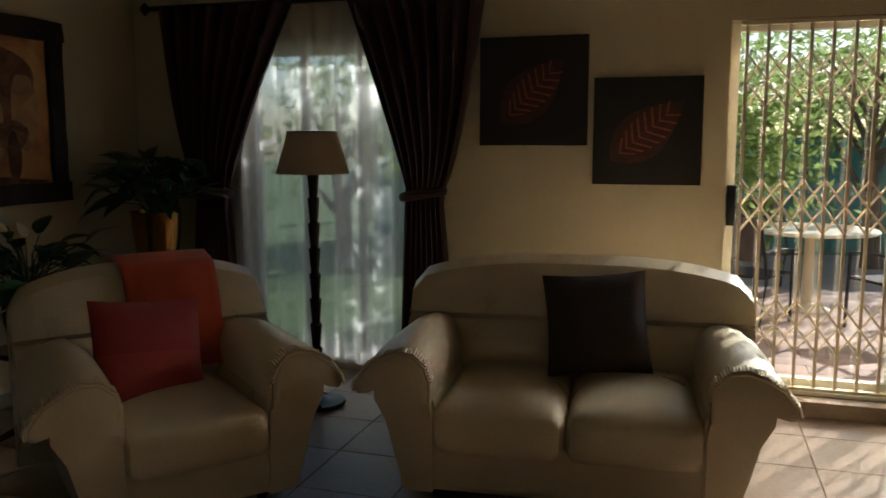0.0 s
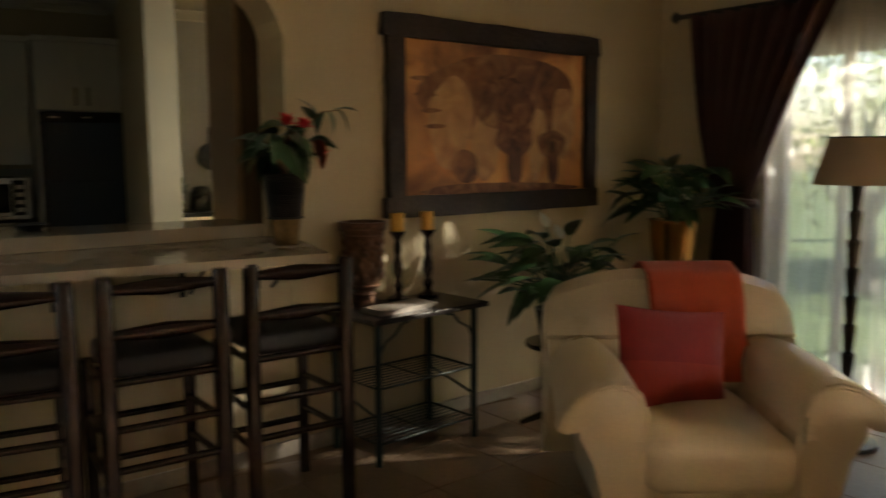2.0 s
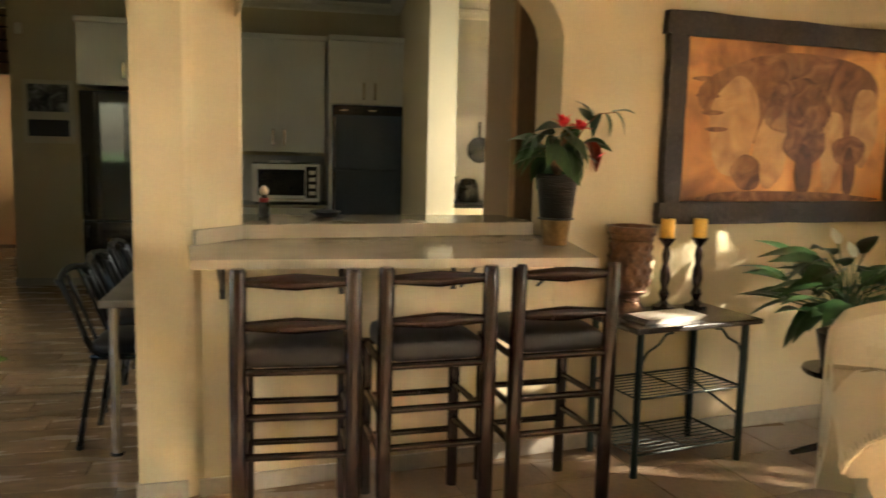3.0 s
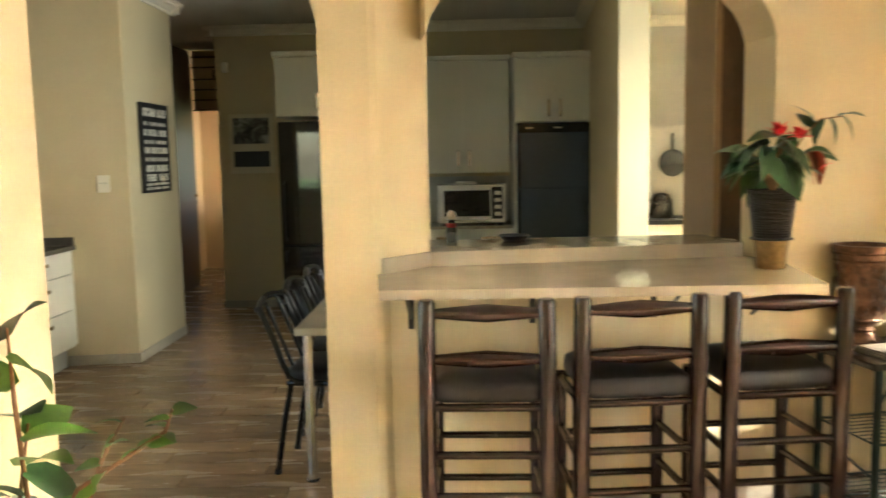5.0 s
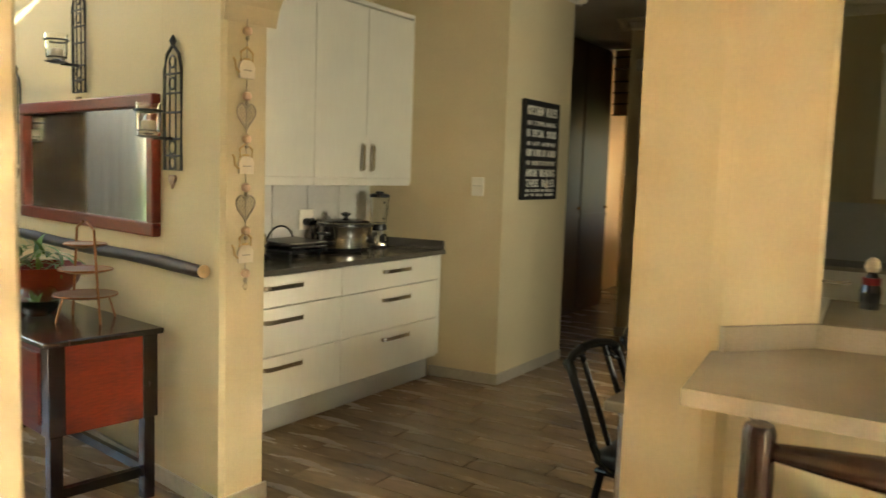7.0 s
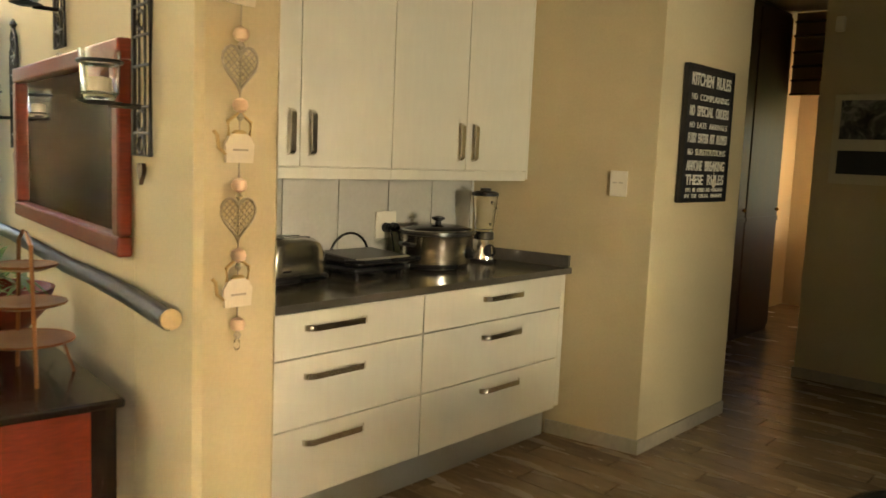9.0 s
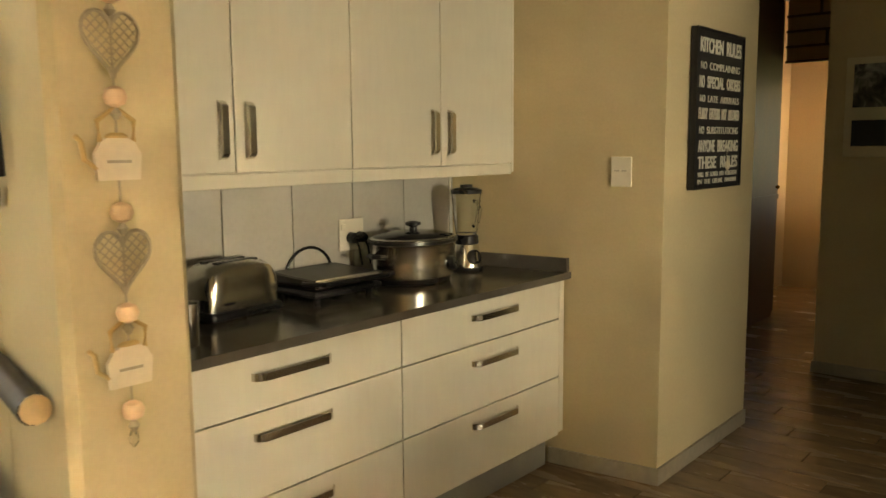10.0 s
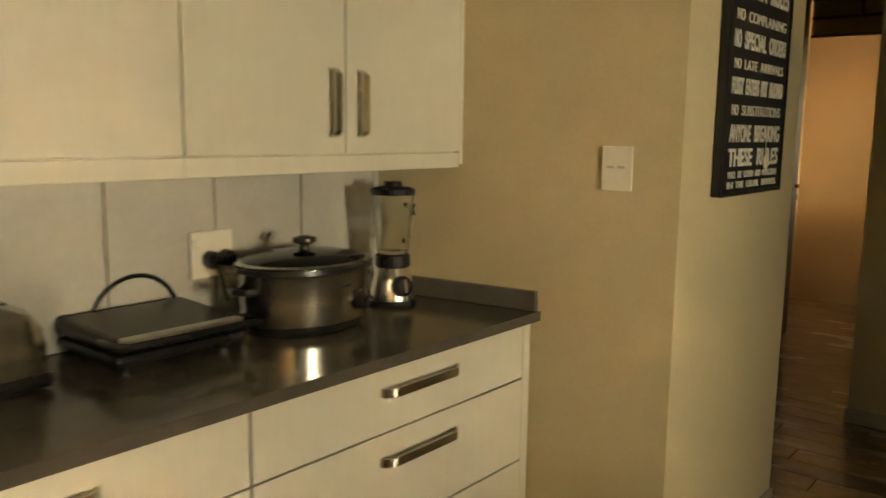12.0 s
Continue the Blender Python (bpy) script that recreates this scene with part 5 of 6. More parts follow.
# ---- armchair and sofa ----
TOPS = [(-0.012, 0.425), (-0.012, 0.525), (0.01, 0.585), (0.06, 0.625), (0.12, 0.633), (0.18, 0.615), (0.235, 0.575), (0.275, 0.515), (0.285, 0.475)]
UNDER = [(0.27, 0.455), (0.235, 0.465), (0.19, 0.5), (0.12, 0.525), (0.05, 0.495), (0.02, 0.425)]


def arm(t, s, x, d):
    """A rolled, flaring arm pad with a gathered front edge over a curved side panel."""
    bm = bmesh.new()
    rows = []
    prof = TOPS + UNDER
    cx, cz = 0.15, 0.5
    for u, k in ((0, 0.8), (0.06, 0.97), (0.3, 1.0), (0.55, 1.0), (0.8, 1.0), (0.93, 1.0), (0.985, 0.95), (1.0, 0.82)):
        y = ease(0.34, -d - 0.03, u)
        drop = 0.012 * u * u - 0.03 * math.sin(math.pi * u)
        rows.append([bm.verts.new((s * (x + cx + (a - cx) * k * (0.88 + 0.34 * u * u if a > cx else 0.95)), y, cz + (b - cz) * k - drop)) for a, b in prof])
    n = len(prof)
    for r0, r1 in zip(rows, rows[1:]):
        for j in range(n):
            bm.faces.new((r0[j], r0[(j + 1) % n], r1[(j + 1) % n], r1[j]))
    bm.faces.new(rows[0][::-1])
    bm.faces.new(rows[-1])
    bmesh.ops.subdivide_edges(bm, edges=bm.edges[:], cuts=1, smooth=0.6)
    ob = part("armrest", bm, LEATH, t, smooth=True)
    bm = bmesh.new()
    q = random.Random(5)
    for (a0, b0), (a1, b1) in zip(TOPS[1:], TOPS[2:]):
        for k in range(5):
            a, b = ease(a0, a1, k / 5), ease(b0, b1, k / 5)
            p0 = Vector((s * (x + cx + (a - cx) * (1.18 if a > cx else 0.95)), -d - 0.012, cz + (b - cz) * 1.03 - 0.01))
            l = q.uniform(0.03, 0.07)
            ring_tube(bm, [p0 + Vector((0, l, 0.004)), p0 + Vector((0, l * 0.4, 0.004)), p0 + Vector((0, -0.012, -0.004))], [0.001, 0.0085, 0.006], 6)
    part("gathered_seam", bm, LEATH, ob, smooth=True)
    part("piping", T([(s * (x + cx + (a - cx) * (1.16 if a > cx else 0.93)), -d - 0.026, cz + (b - cz) * 0.97 - 0.016) for a, b in TOPS], 0.006, 6), LEATH, ob, smooth=True)
    prof = [(-0.02, 0.05), (0.12, 0.05), (0.13, 0.2), (0.165, 0.34), (0.215, 0.43), (0.25, 0.465), (0.23, 0.49), (0.19, 0.52), (0.12, 0.545), (0.04, 0.52), (-0.005, 0.44), (-0.02, 0.36)]
    bm = prism([(s * (x + a), b) for a, b in prof], -0.33, d - 0.0, UP)
    bmesh.ops.bevel(bm, geom=bm.edges[:], offset=0.022, segments=3, affect="EDGES", clamp_overlap=True)
    part("arm_panel", bm, LEATH, t, smooth=True)


def couch(m, half, seats, over, label, name, category):
    t = thing(name, m, label, category)
    d = 0.42
    part("base", B((-half - 0.03, -d + 0.02, 0.05), (half + 0.03, 0.42, 0.3), 0.03, 3), LEATH, t)
    for s in (-1, 1):
        arm(t, s, half, d)
        for y in (-0.3, 0.32):
            part("foot", LA([(0.02, 0), (0.028, 0.055)], 10, (s * half, y, 0)), WOODD, t)
    w = 2 * half / seats
    for i in range(seats):
        part("seat_cushion", soft_box((w - 0.006, 0.72, 0.2), (-half + w * (i + 0.5), -0.1, 0.315), 0.05, 0.06, 10), LEATH, t, smooth=True)
    bm = bmesh.new()
    rows = []
    nx = 24
    full = half + over
    for i in range(nx + 1):
        u = -1 + 2 * i / nx
        x = u * full
        top = 0.9 - 0.1 * abs(u) ** 3 - 0.05 * (abs(u) > 0.97)
        row = [(x, 0.42, 0.06), (x, 0.46, 0.5), (x, 0.48, top - 0.1), (x, 0.44, top - 0.01), (x, 0.37, top + 0.015), (x, 0.29, top - 0.02), (x, 0.25, top - 0.12), (x, 0.235, 0.645), (x, 0.258, 0.622), (x, 0.21, 0.6), (x, 0.185, 0.55), (x, 0.18, 0.44), (x, 0.22, 0.3)]
        rows.append([bm.verts.new(c) for c in row])
    for a, b in zip(rows, rows[1:]):
        for j in range(len(a)):
            bm.faces.new((a[j], a[(j + 1) % len(a)], b[(j + 1) % len(a)], b[j]))
    bm.faces.new(rows[0][::-1])
    bm.faces.new(rows[-1])
    part("backrest", bm, LEATH, t, smooth=True)
    return t


AC = L(2.55, -1.5, 0, -39)
couch(AC, 0.275, 1, 0.255, "cream leather armchair with rolled gathered arms", "armchair", "armchair")
SF = L(3.16, -3.07, 0, -85)
couch(SF, 0.52, 2, 0.25, "cream leather two-seat sofa with rolled gathered arms", "sofa", "sofa")


def cushion(name, m, size, material, label, band=None):
    t = thing(name, m, label, "cushion")
    bm = bmesh.new()
    n = 12
    for s in (-1, 1):
        vs = [[bm.verts.new((size * (i / n - 0.5) * (1 - 0.06 * math.sin(math.pi * j / n)), s * 0.075 * (math.sin(math.pi * i / n) * math.sin(math.pi * j / n)) ** 0.5, size * (j / n - 0.5) * (1 - 0.06 * math.sin(math.pi * i / n)))) for i in range(n + 1)] for j in range(n + 1)]
        for j in range(n):
            for i in range(n):
                bm.faces.new((vs[j][i], vs[j][i + 1], vs[j + 1][i + 1], vs[j + 1][i]))
    bmesh.ops.remove_doubles(bm, verts=bm.verts[:], dist=0.0005)
    c = part("cover", bm, material, t, smooth=True)
    if band:
        bm = bmesh.new()
        vs = [[bm.verts.new((size * (i / n - 0.5) * (1 - 0.06 * math.sin(math.pi * j / n)), -0.003 - 0.075 * (math.sin(math.pi * i / n) * math.sin(math.pi * j / n)) ** 0.5, size * (j / n - 0.5) * (1 - 0.06 * math.sin(math.pi * i / n)))) for i in range(n + 1)] for j in range(n // 2, n + 1)]
        for j in range(len(vs) - 1):
            for i in range(n):
                bm.faces.new((vs[j][i], vs[j][i + 1], vs[j + 1][i + 1], vs[j + 1][i]))
        part("upper_band", bm, band, c, "darker red upper band", smooth=True)
    return t


cushion("throw_cushion", AC @ pose(-0.075, -0.02, 0.585, -20, 5, 4), 0.45, RED2, "square red and rust cushion on the armchair", RED)
cushion("throw_cushion", SF @ pose(0.1, 0.06, 0.66, -18, -4, 5), 0.44, BROWNC, "square dark brown patterned cushion on the sofa")
th = thing("throw_blanket", AC, "orange woven throw over the armchair's back", "blanket")


def f(u, v):
    path = [(0.165, 0.45), (0.176, 0.52), (0.205, 0.6), (0.225, 0.65), (0.24, 0.78), (0.28, 0.885), (0.37, 0.93), (0.45, 0.9), (0.49, 0.8), (0.475, 0.55)]
    q = v * (len(path) - 1)
    i = min(int(q), len(path) - 2)
    y, z = ease(path[i][0], path[i + 1][0], q - i), ease(path[i][1], path[i + 1][1], q - i)
    off = 0.004 * math.sin(u * 14 + v * 5)
    return (-0.13 + 0.4 * u + 0.05 * (1 - v), y - 0.018 + off if v < 0.6 else y + 0.012 + off, z + 0.012)


thick(part("cloth", grid_sheet(1, 1, 16, 32, f), ORANGE, th, smooth=True), 0.012)

# ---- floor lamp ----
fl = thing("floor_lamp", L(3.72, -1.6, 0), "floor lamp with a stepped dark wooden stem and linen shade", "lamp")
part("base", LA([(0.15, 0), (0.155, 0.01), (0.15, 0.022), (0.06, 0.03), (0.03, 0.05)], 28), BLACK, fl, smooth=True)
for i in range(9):
    z = 0.045 + i * 0.137
    part("stem_segment", LA([(0.022, z), (0.033, z + 0.125), (0.03, z + 0.137)], 14), WOODD, fl)
part("shade", LA([(0.195, 1.265), (0.131, 1.485), (0.128, 1.485), (0.192, 1.265)], 32), SHADE, fl, "brown linen shade", smooth=True)
part("shade_ring", T([(0.13 * math.cos(a * math.pi / 12), 0.13 * math.sin(a * math.pi / 12), 1.485) for a in range(24)], 0.004, 6, True), WOODD, fl)


# ---- house plants ----
def lily(name, m, label, pot_fn, z0, n, spread, seed, blooms):
    t = thing(name, m, label, "plant")
    q = random.Random(seed)
    pot_fn(t)
    for i in range(n):
        a, r, h = q.uniform(0, 360), q.uniform(0.06, spread), q.uniform(0.08, 0.34)
        tip = Vector((r * math.cos(radians(a)), r * math.sin(radians(a)), z0 + h))
        part("stem", T([(0, 0, z0 - 0.05), (tip.x * 0.4, tip.y * 0.4, z0 + h * 0.75), tip], [0.004, 0.004, 0.003], 4), LEAF, t)
        leaf(t, tip, a + q.uniform(-25, 25), q.uniform(-15, 40), q.choice((0.17, 0.2, 0.24)), q.choice((0.08, 0.1)), LEAF, 0.42, q.uniform(-30, 30))
    for b in blooms:
        part("stem", T([(0, 0, z0), (b[0] * 0.6, b[1] * 0.6, b[2] - 0.1), b], 0.003, 4), LEAF, t)
        leaf(t, b, 200, 60, 0.1, 0.05, SPATHE, 0.2)
    return t


def brass_pot(t):
    part("stand", LA([(0.16, 0), (0.15, 0.03), (0.05, 0.06), (0.04, 0.68), (0.13, 0.72), (0.14, 0.745)], 20), WOODD, t, "dark pedestal")
    part("pot", LA([(0.1, 0.745), (0.12, 0.75), (0.14, 0.9), (0.145, 1.0), (0.155, 1.02), (0.145, 1.02), (0.13, 0.98), (0.05, 0.95)], 28), BRASS, t, "hammered brass pot", smooth=True)


def low_stand(t):
    part("table_top", LA([(0.17, 0.42), (0.175, 0.43), (0.17, 0.445)], 24), WOODD, t, "round dark wooden stand")
    part("table_stem", LA([(0.03, 0.02), (0.025, 0.3), (0.04, 0.42)], 12), WOODD, t)
    for i in range(3):
        a = i * 2.094 + 0.5
        part("table_foot", T([(0, 0, 0.08), (0.12 * math.cos(a), 0.12 * math.sin(a), 0.04), (0.2 * math.cos(a), 0.2 * math.sin(a), 0.012)], [0.02, 0.018, 0.012], 8), WOODD, t)
    part("pot", LA([(0.09, 0.445), (0.12, 0.6), (0.125, 0.62), (0.11, 0.615), (0.05, 0.58)], 22), POT, t, "dark plant pot", smooth=True)


lily("potted_plant", L(3.93, -0.45), "peace lily in a brass pot on a dark pedestal", brass_pot, 1.0, 70, 0.32, 7, [(-0.15, -0.2, 1.15)])
lily("potted_plant", L(2.87, -0.5), "white-flowered peace lily on a small round stand", low_stand, 0.64, 75, 0.3, 9, [(-0.2, -0.1, 1.06), (-0.12, -0.12, 1.0)])

# climbing plant beside the wall end
cp = thing("potted_plant", L(-0.72, -1.75, 0), "trailing green pot plant on a stand by the sunlit wall", "plant")
part("pot", LA([(0.08, 0.5), (0.1, 0.7), (0.105, 0.72), (0.095, 0.72), (0.04, 0.69)], 24), POT, cp, "dark plant pot", smooth=True)
part("stand", LA([(0.1, 0), (0.1, 0.02), (0.03, 0.04), (0.03, 0.46), (0.09, 0.48), (0.09, 0.5)], 18), WOODD, cp, "dark plant stand")
q = random.Random(12)
STEMS = [[(0, 0, 0.7), (0.02, 0.0, 0.86), (0.06, 0.02, 0.94), (0.14, 0.04, 0.985), (0.2, 0.05, 1.02), (0.215, 0.05, 1.06)], [(0, 0, 0.7), (-0.02, 0.02, 0.95), (-0.02, 0.0, 1.1), (-0.03, 0.02, 1.22)], [(0, 0, 0.7), (0.06, 0.03, 0.88), (0.1, 0.04, 0.99), (0.135, 0.05, 1.05)], [(0, 0, 0.7), (-0.04, 0.03, 0.9), (-0.02, 0.05, 1.05)], [(0, 0, 0.7), (0.08, -0.03, 0.82), (0.13, 0.0, 0.88)]]
for i, pts in enumerate(STEMS):
    part("stem", T(pts, [0.006] + [0.004] * (len(pts) - 2) + [0.002], 6), STEM, cp, smooth=True)
    for j in range(1, len(pts)):
        a, b = Vector(pts[j - 1]), Vector(pts[j])
        for k in range(3):
            c = a.lerp(b, (k + 0.6) / 3)
            if c.z > 0.8:
                big = i in (1, 3)
                leaf(cp, c, q.uniform(0, 360), q.uniform(-30, 50), q.choice((0.11, 0.13)) if big else q.choice((0.035, 0.045)), q.choice((0.07, 0.08)) if big else 0.032, LEAF if big and q.random() < 0.5 else LEAFL, 0.4, q.uniform(-40, 40))

# dark picture on the wall end
dp = thing("picture_frame", L(-0.843, -1.79, 1.895, 90), "dark framed picture on the sunlit wall", "picture")
part("frame", B((-0.25, -0.03, -0.35), (0.25, 0.0, 0.35), 0.006), FRAMEW, dp)
part("inner_frame", B((-0.2, -0.036, -0.3), (0.2, -0.0305, 0.3), 0.002), BLACK, dp)
part("image", B((-0.16, -0.0385, -0.26), (0.16, -0.0365, 0.26)), PAINTD, dp)

# ---- breakfast table and iron chairs ----
bt = thing("breakfast_table", (0.02, 4.25, 0), "narrow breakfast table with chrome legs", "table")
part("tabletop", B((0, 0, 0.7), (0.62, 1.7, 0.735), 0.006), BARST, bt)
for x, y in ((0.05, 0.07), (0.57, 0.07), (0.05, 1.63), (0.57, 1.63)):
    l = part("leg", LA([(0.024, 0.012), (0.024, 0.7)], 16, (x, y, 0)), CHROME, bt, "chrome leg", smooth=True)
    part("leveller", LA([(0.03, 0), (0.03, 0.008), (0.015, 0.014)], 14, (x, y, 0)), BLACK, l)


def iron_chair(m):
    t = thing("iron_chair", m, "glossy black tubular steel chair with a curved top rail", "chair", "chairs at the breakfast table")
    for s in (-1, 1):
        part("back_leg", T([(-0.2, s * 0.17, 0.01), (-0.16, s * 0.17, 0.25), (-0.12, s * 0.17, 0.44)], 0.014, 10), TUBE, t, smooth=True)
        part("front_leg", T([(0.2, s * 0.17, 0.01), (0.18, s * 0.17, 0.44)], 0.014, 10), TUBE, t, smooth=True)
        part("back_upright", T([(0.0, s * 0.175, 0.445), (-0.08, s * 0.178, 0.452), (-0.125, s * 0.18, 0.48), (-0.15, s * 0.182, 0.53), (-0.19, s * 0.188, 0.65), (-0.245, s * 0.193, 0.785), (-0.252, s * 0.186, 0.805)], 0.015, 10), TUBE, t, smooth=True)
        part("inner_bar", T([(-0.125, s * 0.09, 0.49), (-0.185, s * 0.09, 0.64), (-0.255, s * 0.09, 0.815)], 0.011, 8), TUBE, t, smooth=True)
        part("rail_scroll", T([(-0.258 + 0.02 * math.sin(a * 0.785), s * (0.17 - 0.02 * math.cos(a * 0.785)), 0.78 - 0.02 * math.sin(a * 0.785)) for a in range(8)], 0.008, 6, True), TUBE, t)
        for x in (-0.2, 0.2):
            part("foot_cap", LA([(0.016, 0), (0.018, 0.006), (0.016, 0.02)], 10, (x, s * 0.17, 0)), BLACK, t)
    part("top_rail", T([(-0.252, -0.195, 0.8), (-0.26, -0.15, 0.817), (-0.27, -0.07, 0.829), (-0.273, 0, 0.833), (-0.27, 0.07, 0.829), (-0.26, 0.15, 0.817), (-0.252, 0.195, 0.8)], [0.014, 0.016, 0.017, 0.017, 0.017, 0.016, 0.014], 12), TUBE, t, smooth=True)
    part("seat_frame", T([(-0.13, -0.18, 0.445), (0.19, -0.18, 0.445), (0.19, 0.18, 0.445), (-0.13, 0.18, 0.445)], 0.012, 8, True), TUBE, t)
    part("seat", soft_box((0.36, 0.38, 0.06), (0.03, 0, 0.485), 0.015, 0.025), SEATM, t, smooth=True)
    return t


ch = iron_chair(pose(0.1, 4.56, 0, 0, 0, -4))
copy_thing(ch, pose(0.1, 5.1, 0, 0, 0, -2))
copy_thing(ch, pose(0.11, 5.6, 0))

# ---- hall: dark door, transom slats, lit doorway ----
hd = thing("cupboard", (-2.85, 8.2, 0), "dark brown hall cupboard with two door rails", "cupboard")
part("body", B((0, 0, 0), (0.42, 2.2, H - 0.02), 0.004), DKDOOR, hd)
for i in range(3):
    d = part("door", B((0.42, 0.02 + 0.73 * i, 0.05), (0.44, 0.72 + 0.73 * i, H - 0.06), 0.004), DKDOOR, hd)
    part("door_rail", B((0.44, 0.02 + 0.73 * i, 1.0), (0.448, 0.72 + 0.73 * i, 1.04)), DKDOOR, d)
    part("knob", LA([(0.008, 0), (0.018, 0.02), (0.008, 0.03)], 10), BRASS, d).matrix_basis = pose(0.44, 0.66 + 0.73 * i, 1.1, 0, 90, 0)
sl = thing("transom_screen", (0, 10.4, 0), "pale slatted screen across the top of the hall", "screen")
part("panel", B((-2.4, 0.02, 2.1), (-1.66, 0.04, H - 0.01)), PEACH, sl)
for z in (2.1, 2.22, 2.34, 2.46, 2.6, 2.72):
    part("slat", B((-2.4, -0.012, z), (-1.66, 0.02, z + 0.018)), DKDOOR, sl)
for x, z in ((-2.1, 2.24), (-1.85, 2.36), (-2.15, 2.48)):
    part("upright", B((x, -0.01, z), (x + 0.015, 0.02, z + 0.1)), DKDOOR, sl)
dr = setting("door_2", bmesh.new(), CORN, "white painted hall doorway", "door")
dr.location = (-1.95, 11.99, 0)
part("door_frame", B((-0.08, -0.03, 0), (-0.02, 0.0, 2.1)), CORN, dr)
part("door_frame", B((0.2, -0.03, 0), (0.26, 0.0, 2.1)), CORN, dr)
part("door_leaf", B((-0.02, -0.02, 0.005), (0.2, -0.002, 2.08)), DKDOOR, dr)

# ---- dining corner: mirror, sconces, rail, sideboard ----
mi = thing("wall_mirror", MD @ pose(-1.24, -0.002, 1.425), "wide wall mirror in a mahogany frame", "mirror")
part("glass", B((-0.7, -0.02, -0.25), (0.7, -0.012, 0.25)), MIRROR, mi, "mirror glass")
for a, b in (((-0.76, 0.25), (0.76, 0.31)), ((-0.76, -0.31), (0.76, -0.25)), ((-0.76, -0.25), (-0.7, 0.25)), ((0.7, -0.25), (0.76, 0.25))):
    part("frame_strip", B((a[0], -0.045, a[1]), (b[0], -0.002, b[1]), 0.008), REDWOOD, mi)


def sconce(x, z):
    t = thing("wall_sconce", MD @ pose(x, -0.004, z), "black wrought iron wall sconce with a glass candle cup", "sconce", "iron wall sconces")
    part("back_frame", T([(-0.07, -0.012, -0.26), (-0.07, -0.012, 0.16), (-0.05, -0.012, 0.22), (0, -0.012, 0.26), (0.05, -0.012, 0.22), (0.07, -0.012, 0.16), (0.07, -0.012, -0.26)], 0.008, 6, True), IRON, t)
    for zz in (-0.2, -0.13, -0.02, 0.06, 0.14):
        part("cross_bar", T([(-0.07, -0.012, zz), (0.07, -0.012, zz)], 0.005, 5), IRON, t)
    for xx in (-0.025, 0.025):
        part("upright", T([(xx, -0.012, -0.26), (xx, -0.012, 0.2)], 0.004, 5), IRON, t)
    for zz, r in ((0.19, 0.025), (0.1, 0.025), (-0.165, 0.028), (-0.23, 0.025)):
        part("scroll", T([(r * math.cos(a), -0.014, zz + r * math.sin(a)) for a in [i * math.pi / 6 for i in range(12)]], 0.005, 5, True), IRON, t)
    part("finial", LA([(0.003, 0.25), (0.016, 0.275), (0.003, 0.3)], 10, (0, -0.012, 0)), IRON, t)
    part("arm", T([(0, -0.012, -0.13), (0, -0.1, -0.13)], 0.008, 6), IRON, t)
    part("cup_plate", LA([(0.03, -0.13), (0.055, -0.122)], 18, (0, -0.12, 0)), IRON, t)
    part("cup_ring", T([(0.055 * math.cos(a), -0.12 + 0.055 * math.sin(a), -0.02) for a in [i * math.pi / 8 for i in range(16)]], 0.005, 5, True), IRON, t)
    part("cup", LA([(0.035, -0.12), (0.048, -0.1), (0.052, 0.01), (0.049, 0.01), (0.044, -0.098), (0.01, -0.11)], 18, (0, -0.12, 0)), CLEAR, t, "clear glass candle cup", smooth=True)
    part("candle", LA([(0.03, -0.108), (0.03, -0.06), (0.01, -0.055)], 14, (0, -0.12, 0)), CERAM, t)
    h = prism([(y, zz) for y, zz in heart_pts(0.055, 0.06)], 0, 0.012, pose(0, -0.008, -0.31, 90, 0, 0))
    part("heart_charm", h, BRONZE, t, "small wooden heart charm")


sconce(-0.36, 1.67)
sconce(-1.28, 2.03)
sconce(-2.13, 1.66)
ra = thing("log_rail", MD, "dark split-log dado rail with pale cut end", "rail")
bm = bmesh.new()
ring_tube(bm, [(-3.57 + 0.348 * i, -0.03 + 0.004 * math.sin(i * 2.3), 1.01 + 0.005 * math.sin(i * 1.7)) for i in range(11)], [0.028 + 0.003 * math.sin(i * 3.1) for i in range(11)], 12)
part("log", bm, mat("dark_peeled_log", (0.03, 0.016, 0.01), 0.5, var=0.3, scale=5, fine=30, bump=0.15), ra, smooth=True)
part("cut_end", T([(-0.091, -0.03, 1.008), (-0.082, -0.03, 1.008)], 0.027, 12), mat("pale_cut_wood", (0.7, 0.5, 0.28), 0.6), ra, "pale cut end")
sb = thing("sideboard", MD @ pose(-0.35, -0.07, 0, 0, 0, 2), "red mahogany sideboard with dark top and tapered legs", "sideboard")
part("top", B((-1.4, -0.5, 0.72), (0.02, 0.0, 0.745), 0.006), WOODD, sb, "dark polished top")
part("body", B((-1.37, -0.47, 0.36), (-0.01, -0.02, 0.718), 0.004), REDWOOD, sb)
for x in (-1.34, -0.04):
    for y in (-0.44, -0.05):
        part("leg", B((x - 0.025, y - 0.025, 0.0), (x + 0.025, y + 0.025, 0.359), 0.004), WOODD, sb)
        part("corner_post", B((x - 0.034, y - 0.034, 0.361), (x + 0.034, y + 0.034, 0.717), 0.003), WOODD, sb)
part("end_stretcher", B((-0.055, -0.415, 0.1), (-0.025, -0.075, 0.14)), WOODD, sb)
part("back_stretcher", B((-1.31, -0.06, 0.1), (-0.07, -0.035, 0.14)), WOODD, sb)
